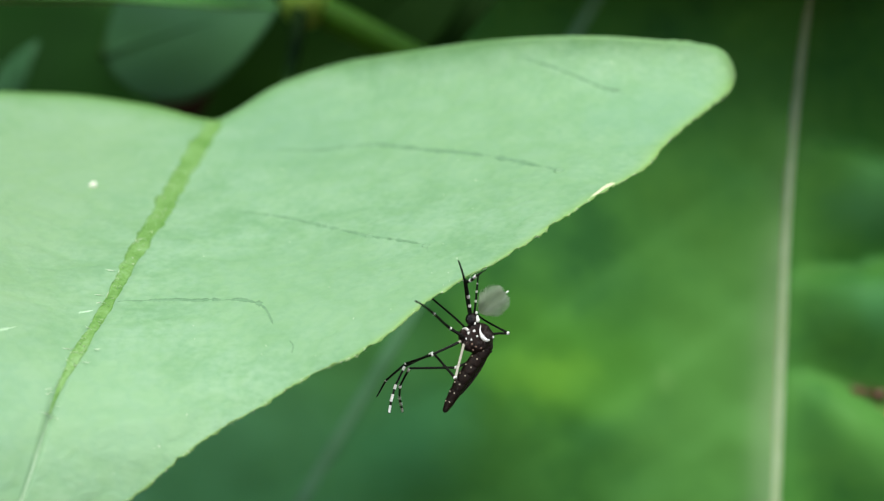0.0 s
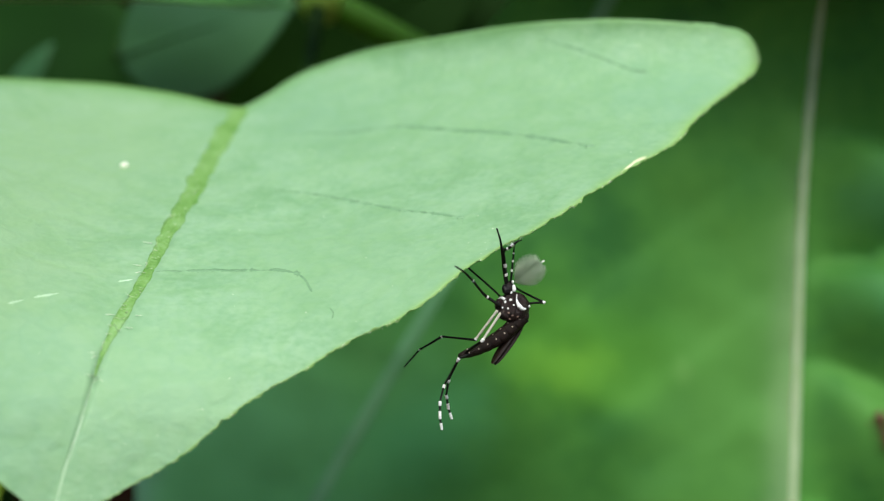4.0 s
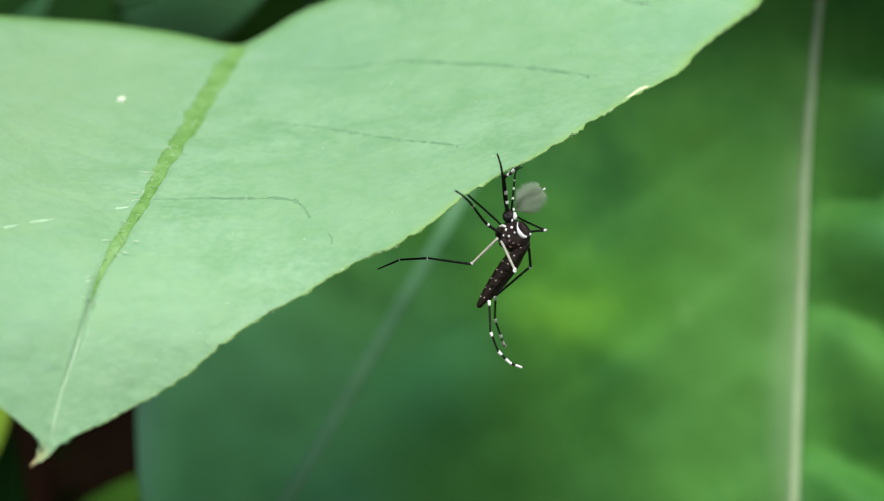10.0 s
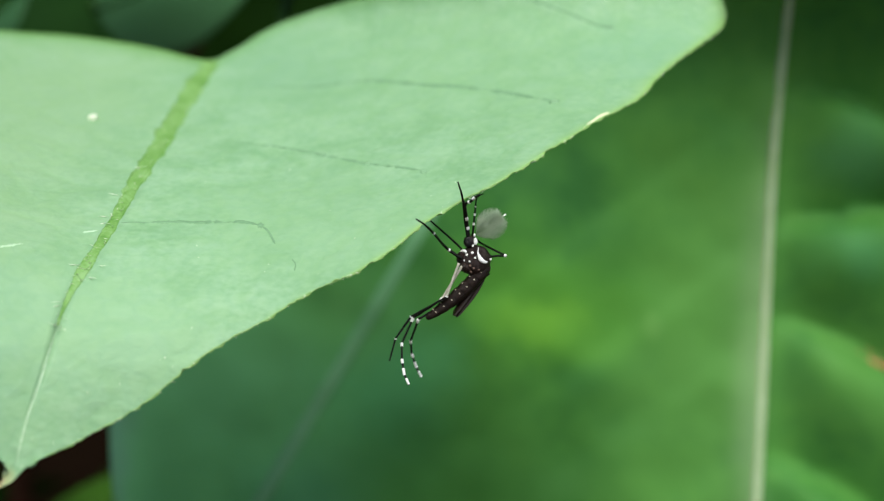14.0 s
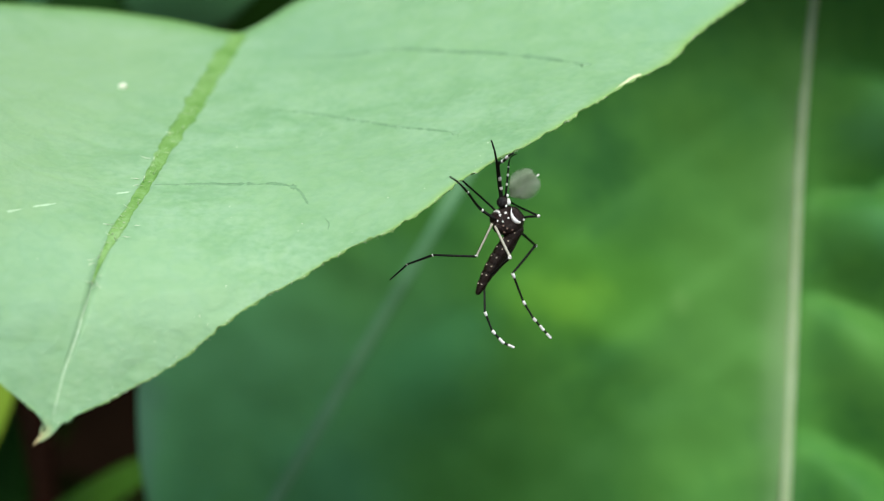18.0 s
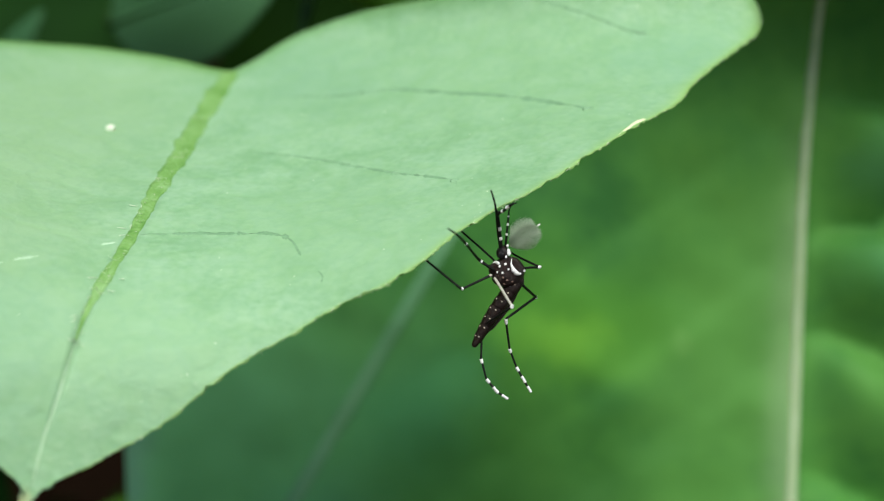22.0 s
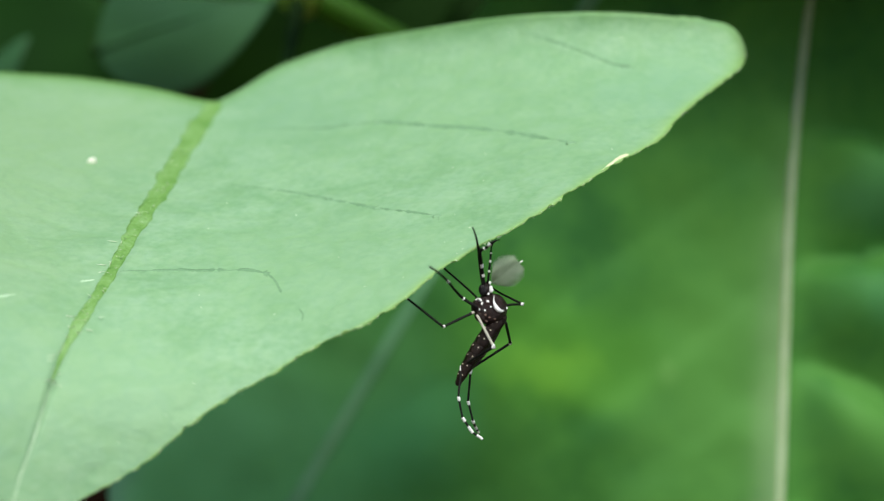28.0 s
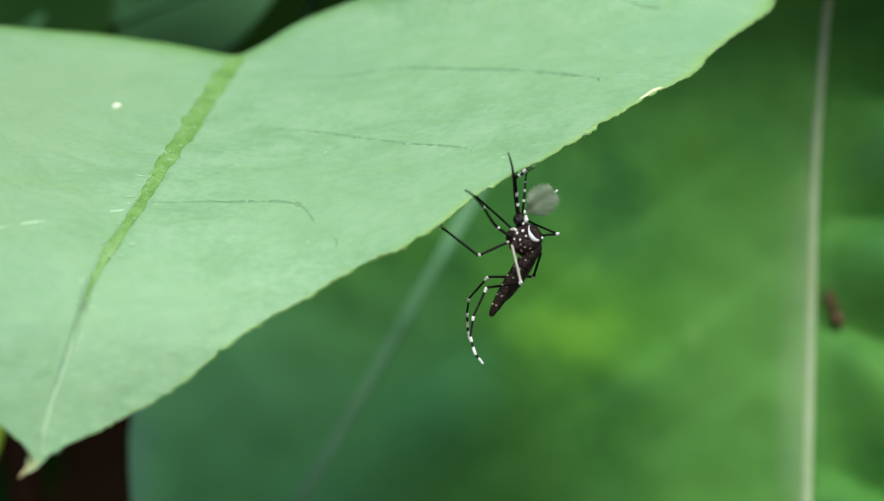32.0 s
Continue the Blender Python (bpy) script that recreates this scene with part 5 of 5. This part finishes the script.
    far_hind.at(29, -37, 61, -138, -36, -79, 29, -69, 0, -59, 0, -51, 0)
    far_hind.at(29.5, -26, 61, -137, -43, -70, 0, -64, 0, -47, 25, -45, 0)
    far_hind.at(30, -29, 60, -145, -30, -73, 0, -61, 0, -53, 21, -48, 7)
    far_hind.at(30.5, -44, 58, -153, -17, -87, 37, -73, 0, -65, 25, -64, 0)
    far_hind.at(31, -62, 58, -149, 0, -96, 24, -69, 28, -66, 51, -58, 57)
    far_hind.at(31.5, -92, 56, 178, -22, -121, 39, -98, 23, -94, 52, -82, 51)
    far_hind.at(32, -102, 54, -180, -16, -131, 29, -97, 44, -87, 36, -85, 6)
    mid_leg.rolls = [(0, 180), (0.1, 180), (0.8, 0), (17.8, 0), (18.6, 180), (32, 180)]
    mid_leg.at(0, -158, -33, -156, 49, -139, 12, -119, 31)
    mid_leg.at(0.5, -120, -51, -164, 53, -129, 49, -114, 43)
    mid_leg.at(1, -101, 0, -161, 31, -131, 0, -114, 0)
    mid_leg.at(1.5, -106, 0, -175, 28, -143, 0, -129, 0)
    mid_leg.at(2, -106, 0, 173, 21, -148, 0, -132, 0)
    mid_leg.at(2.5, -107, 0, -178, 33, -142, 0, -128, 0)
    mid_leg.at(3, -109, -17, 176, 20, -148, 0, -140, 27)
    mid_leg.at(3.5, -138, 0, 151, 39, 169, 15, -167, 22)
    mid_leg.at(4, -127, 0, 177, 40, -149, 13, -132, 0)
    mid_leg.at(4.5, -106, -26, 176, 19, -156, 0, -134, 0)
    mid_leg.at(6.5, -117, 0, -165, 27, -141, 0, -117, 0)
    mid_leg.at(7, -118, 0, 169, 51, -119, 53, 62, 77)
    mid_leg.at(7.5, -120, -24, 174, 24, -153, 32, -125, 29)
    mid_leg.at(8, -91, -24, -171, 0, -134, 9, -111, 0)
    mid_leg.at(8.5, -106, 0, 178, 28, -142, 0, -125, 0)
    mid_leg.at(9, -113, -10, 172, 0, -163, 5, -151, 37)
    mid_leg.at(9.5, -104, -19, 173, 0, -167, 0, -147, 0)
    mid_leg.at(10, -136, 0, 172, 0, -177, 0, -157, 0)
    mid_leg.at(10.5, -117, 0, 174, 0, -166, 0, -139, 0)
    mid_leg.at(11, -110, 0, -161, 28, -135, 0, -117, 0)
    mid_leg.at(11.5, -119, 0, -148, 0, -131, 0, -107, 0)
    mid_leg.at(12, -124, 0, -167, 37, -135, 0, -109, 0)
    mid_leg.at(12.5, -115, 0, -151, 60, -139, 0, -118, 0)
    mid_leg.at(13, -112, 0, -163, 0, -137, 0, -112, 0)
    mid_leg.at(13.5, -109, 0, -172, 0, -140, 0, -115, 0)
    mid_leg.at(14, -110, 0, -150, 18, -125, 0, -105, 0)
    mid_leg.at(14.5, -116, 0, -154, 15, -136, 0, -119, 0)
    mid_leg.at(16.5, -111, 0, -178, 0, -154, 16, -138, 0)
    mid_leg.at(17, -125, 0, -173, 29, -150, 0, -112, 0)
    mid_leg.at(17.5, -106, 0, -169, 0, -148, 0, -128, 0)
    mid_leg.at(18, -116, 0, 178, 0, -160, 0, -138, 0)
    mid_leg.at(18.5, -154, -20, 145, 0, 100, 35, 100, 35)
    mid_leg.at(19, -160, 0, 139, 18, 100, 35, 100, 35)
    mid_leg.at(20, -158, -31, 142, 5, 100, 35, 100, 35)
    mid_leg.at(21, -156, -32, 141, 0, 100, 35, 100, 35)
    mid_leg.at(22, -156, -30, 141, 0, 100, 35, 100, 35)
    mid_leg.at(23, -157, -30, 141, 0, 100, 35, 100, 35)
    mid_leg.at(24, -156, -30, 142, 0, 100, 35, 100, 35)
    mid_leg.at(27, -156, -29, 141, 13, 100, 35, 100, 35)
    mid_leg.at(28, -156, -29, 142, 0, 100, 35, 100, 35)
    mid_leg.at(29, -155, -29, 141, 0, 100, 35, 100, 35)
    mid_leg.at(30, -156, -31, 141, 0, 100, 35, 100, 35)
    mid_leg.at(31, -157, -30, 141, 0, 100, 35, 100, 35)
    mid_leg.at(32, -156, -29, 142, 0, 100, 35, 100, 35)
    abdomen.at(0, -123)
    abdomen.at(1, -124)
    abdomen.at(2, -124)
    abdomen.at(2.5, -127)
    abdomen.at(3, -128)
    abdomen.at(3.4, -127)
    abdomen.at(4, -148)
    abdomen.at(4.5, -139)
    abdomen.at(6.5, -140)
    abdomen.at(7, -138)
    abdomen.at(7.5, -136)
    abdomen.at(8, -129)
    abdomen.at(8.5, -127)
    abdomen.at(9, -128)
    abdomen.at(10, -126)
    abdomen.at(10.5, -142)
    abdomen.at(11, -143)
    abdomen.at(11.5, -151)
    abdomen.at(12, -151)
    abdomen.at(12.5, -148)
    abdomen.at(13, -143)
    abdomen.at(13.5, -146)
    abdomen.at(14, -139)
    abdomen.at(14.5, -147)
    abdomen.at(16.5, -130)
    abdomen.at(17, -122)
    abdomen.at(18, -122)
    abdomen.at(19, -125)
    abdomen.at(20, -126)
    abdomen.at(21, -123)
    abdomen.at(22, -124)
    abdomen.at(23, -123)
    abdomen.at(24, -123)
    abdomen.at(27, -123)
    abdomen.at(28, -123)
    abdomen.at(29, -124)
    abdomen.at(30, -124)
    abdomen.at(31, -125)
    abdomen.at(32, -124)
    for limb in (near_hind, far_hind, mid_leg, abdomen):
        limb.key()
    walk(walker, [(t, ant_pose(x, z, h)) for t, x, z, h in (
        (0, 37.7, -10.5, 80), (2.5, 36.5, -10.5, 110), (3.5, 35.3, -12.6, 170), (5.0, 41, -15, 235), (7.0, 45, -12, 290), (9.5, 42, -9.5, 370),
        (10.5, 34.3, -9, 420), (11.0, 29.9, -6.6, 400), (11.5, 26.8, 0.8, 375), (12.0, 27.5, 8, 350), (12.5, 28.6, 11.6, 355), (13.0, 28, 15.6, 365),
        (14.0, 29, 24, 360), (16.0, 29, 28, 430), (17.5, 29, 26, 510), (18.5, 29.1, 16.6, 540), (19.0, 28.2, 3.9, 540), (19.5, 29, -1.9, 510),
        (19.75, 28.9, 1.5, 430), (20.0, 28.4, 6.7, 370), (21.0, 29, 22, 360), (22.2, 29, 26, 430), (23.5, 29, 24, 510), (24.0, 29.1, 16.3, 540), (24.5, 28, 6.2, 535), (25.5, 31, -8, 585),
        (26.3, 40, -12, 630), (28.5, 44, -11, 700), (30.7, 40, -10, 780), (31.5, 31.5, -7.9, 800), (32.0, 31.9, -7.1, 740))])

    walk(rester, [(t, ant_pose(x, z, h)) for t, x, z, h in (
        (0, 40.1, -12.7, 70), (20.5, 40.1, -12.7, 70), (23.5, 38.9, -10.6, 40), (24.0, 37.8, -9.3, 20), (24.4, 38.8, -8.6, -50), (25.5, 42.5, -8.0, -80), (32.0, 44.5, -9.0, -60))])


motions()
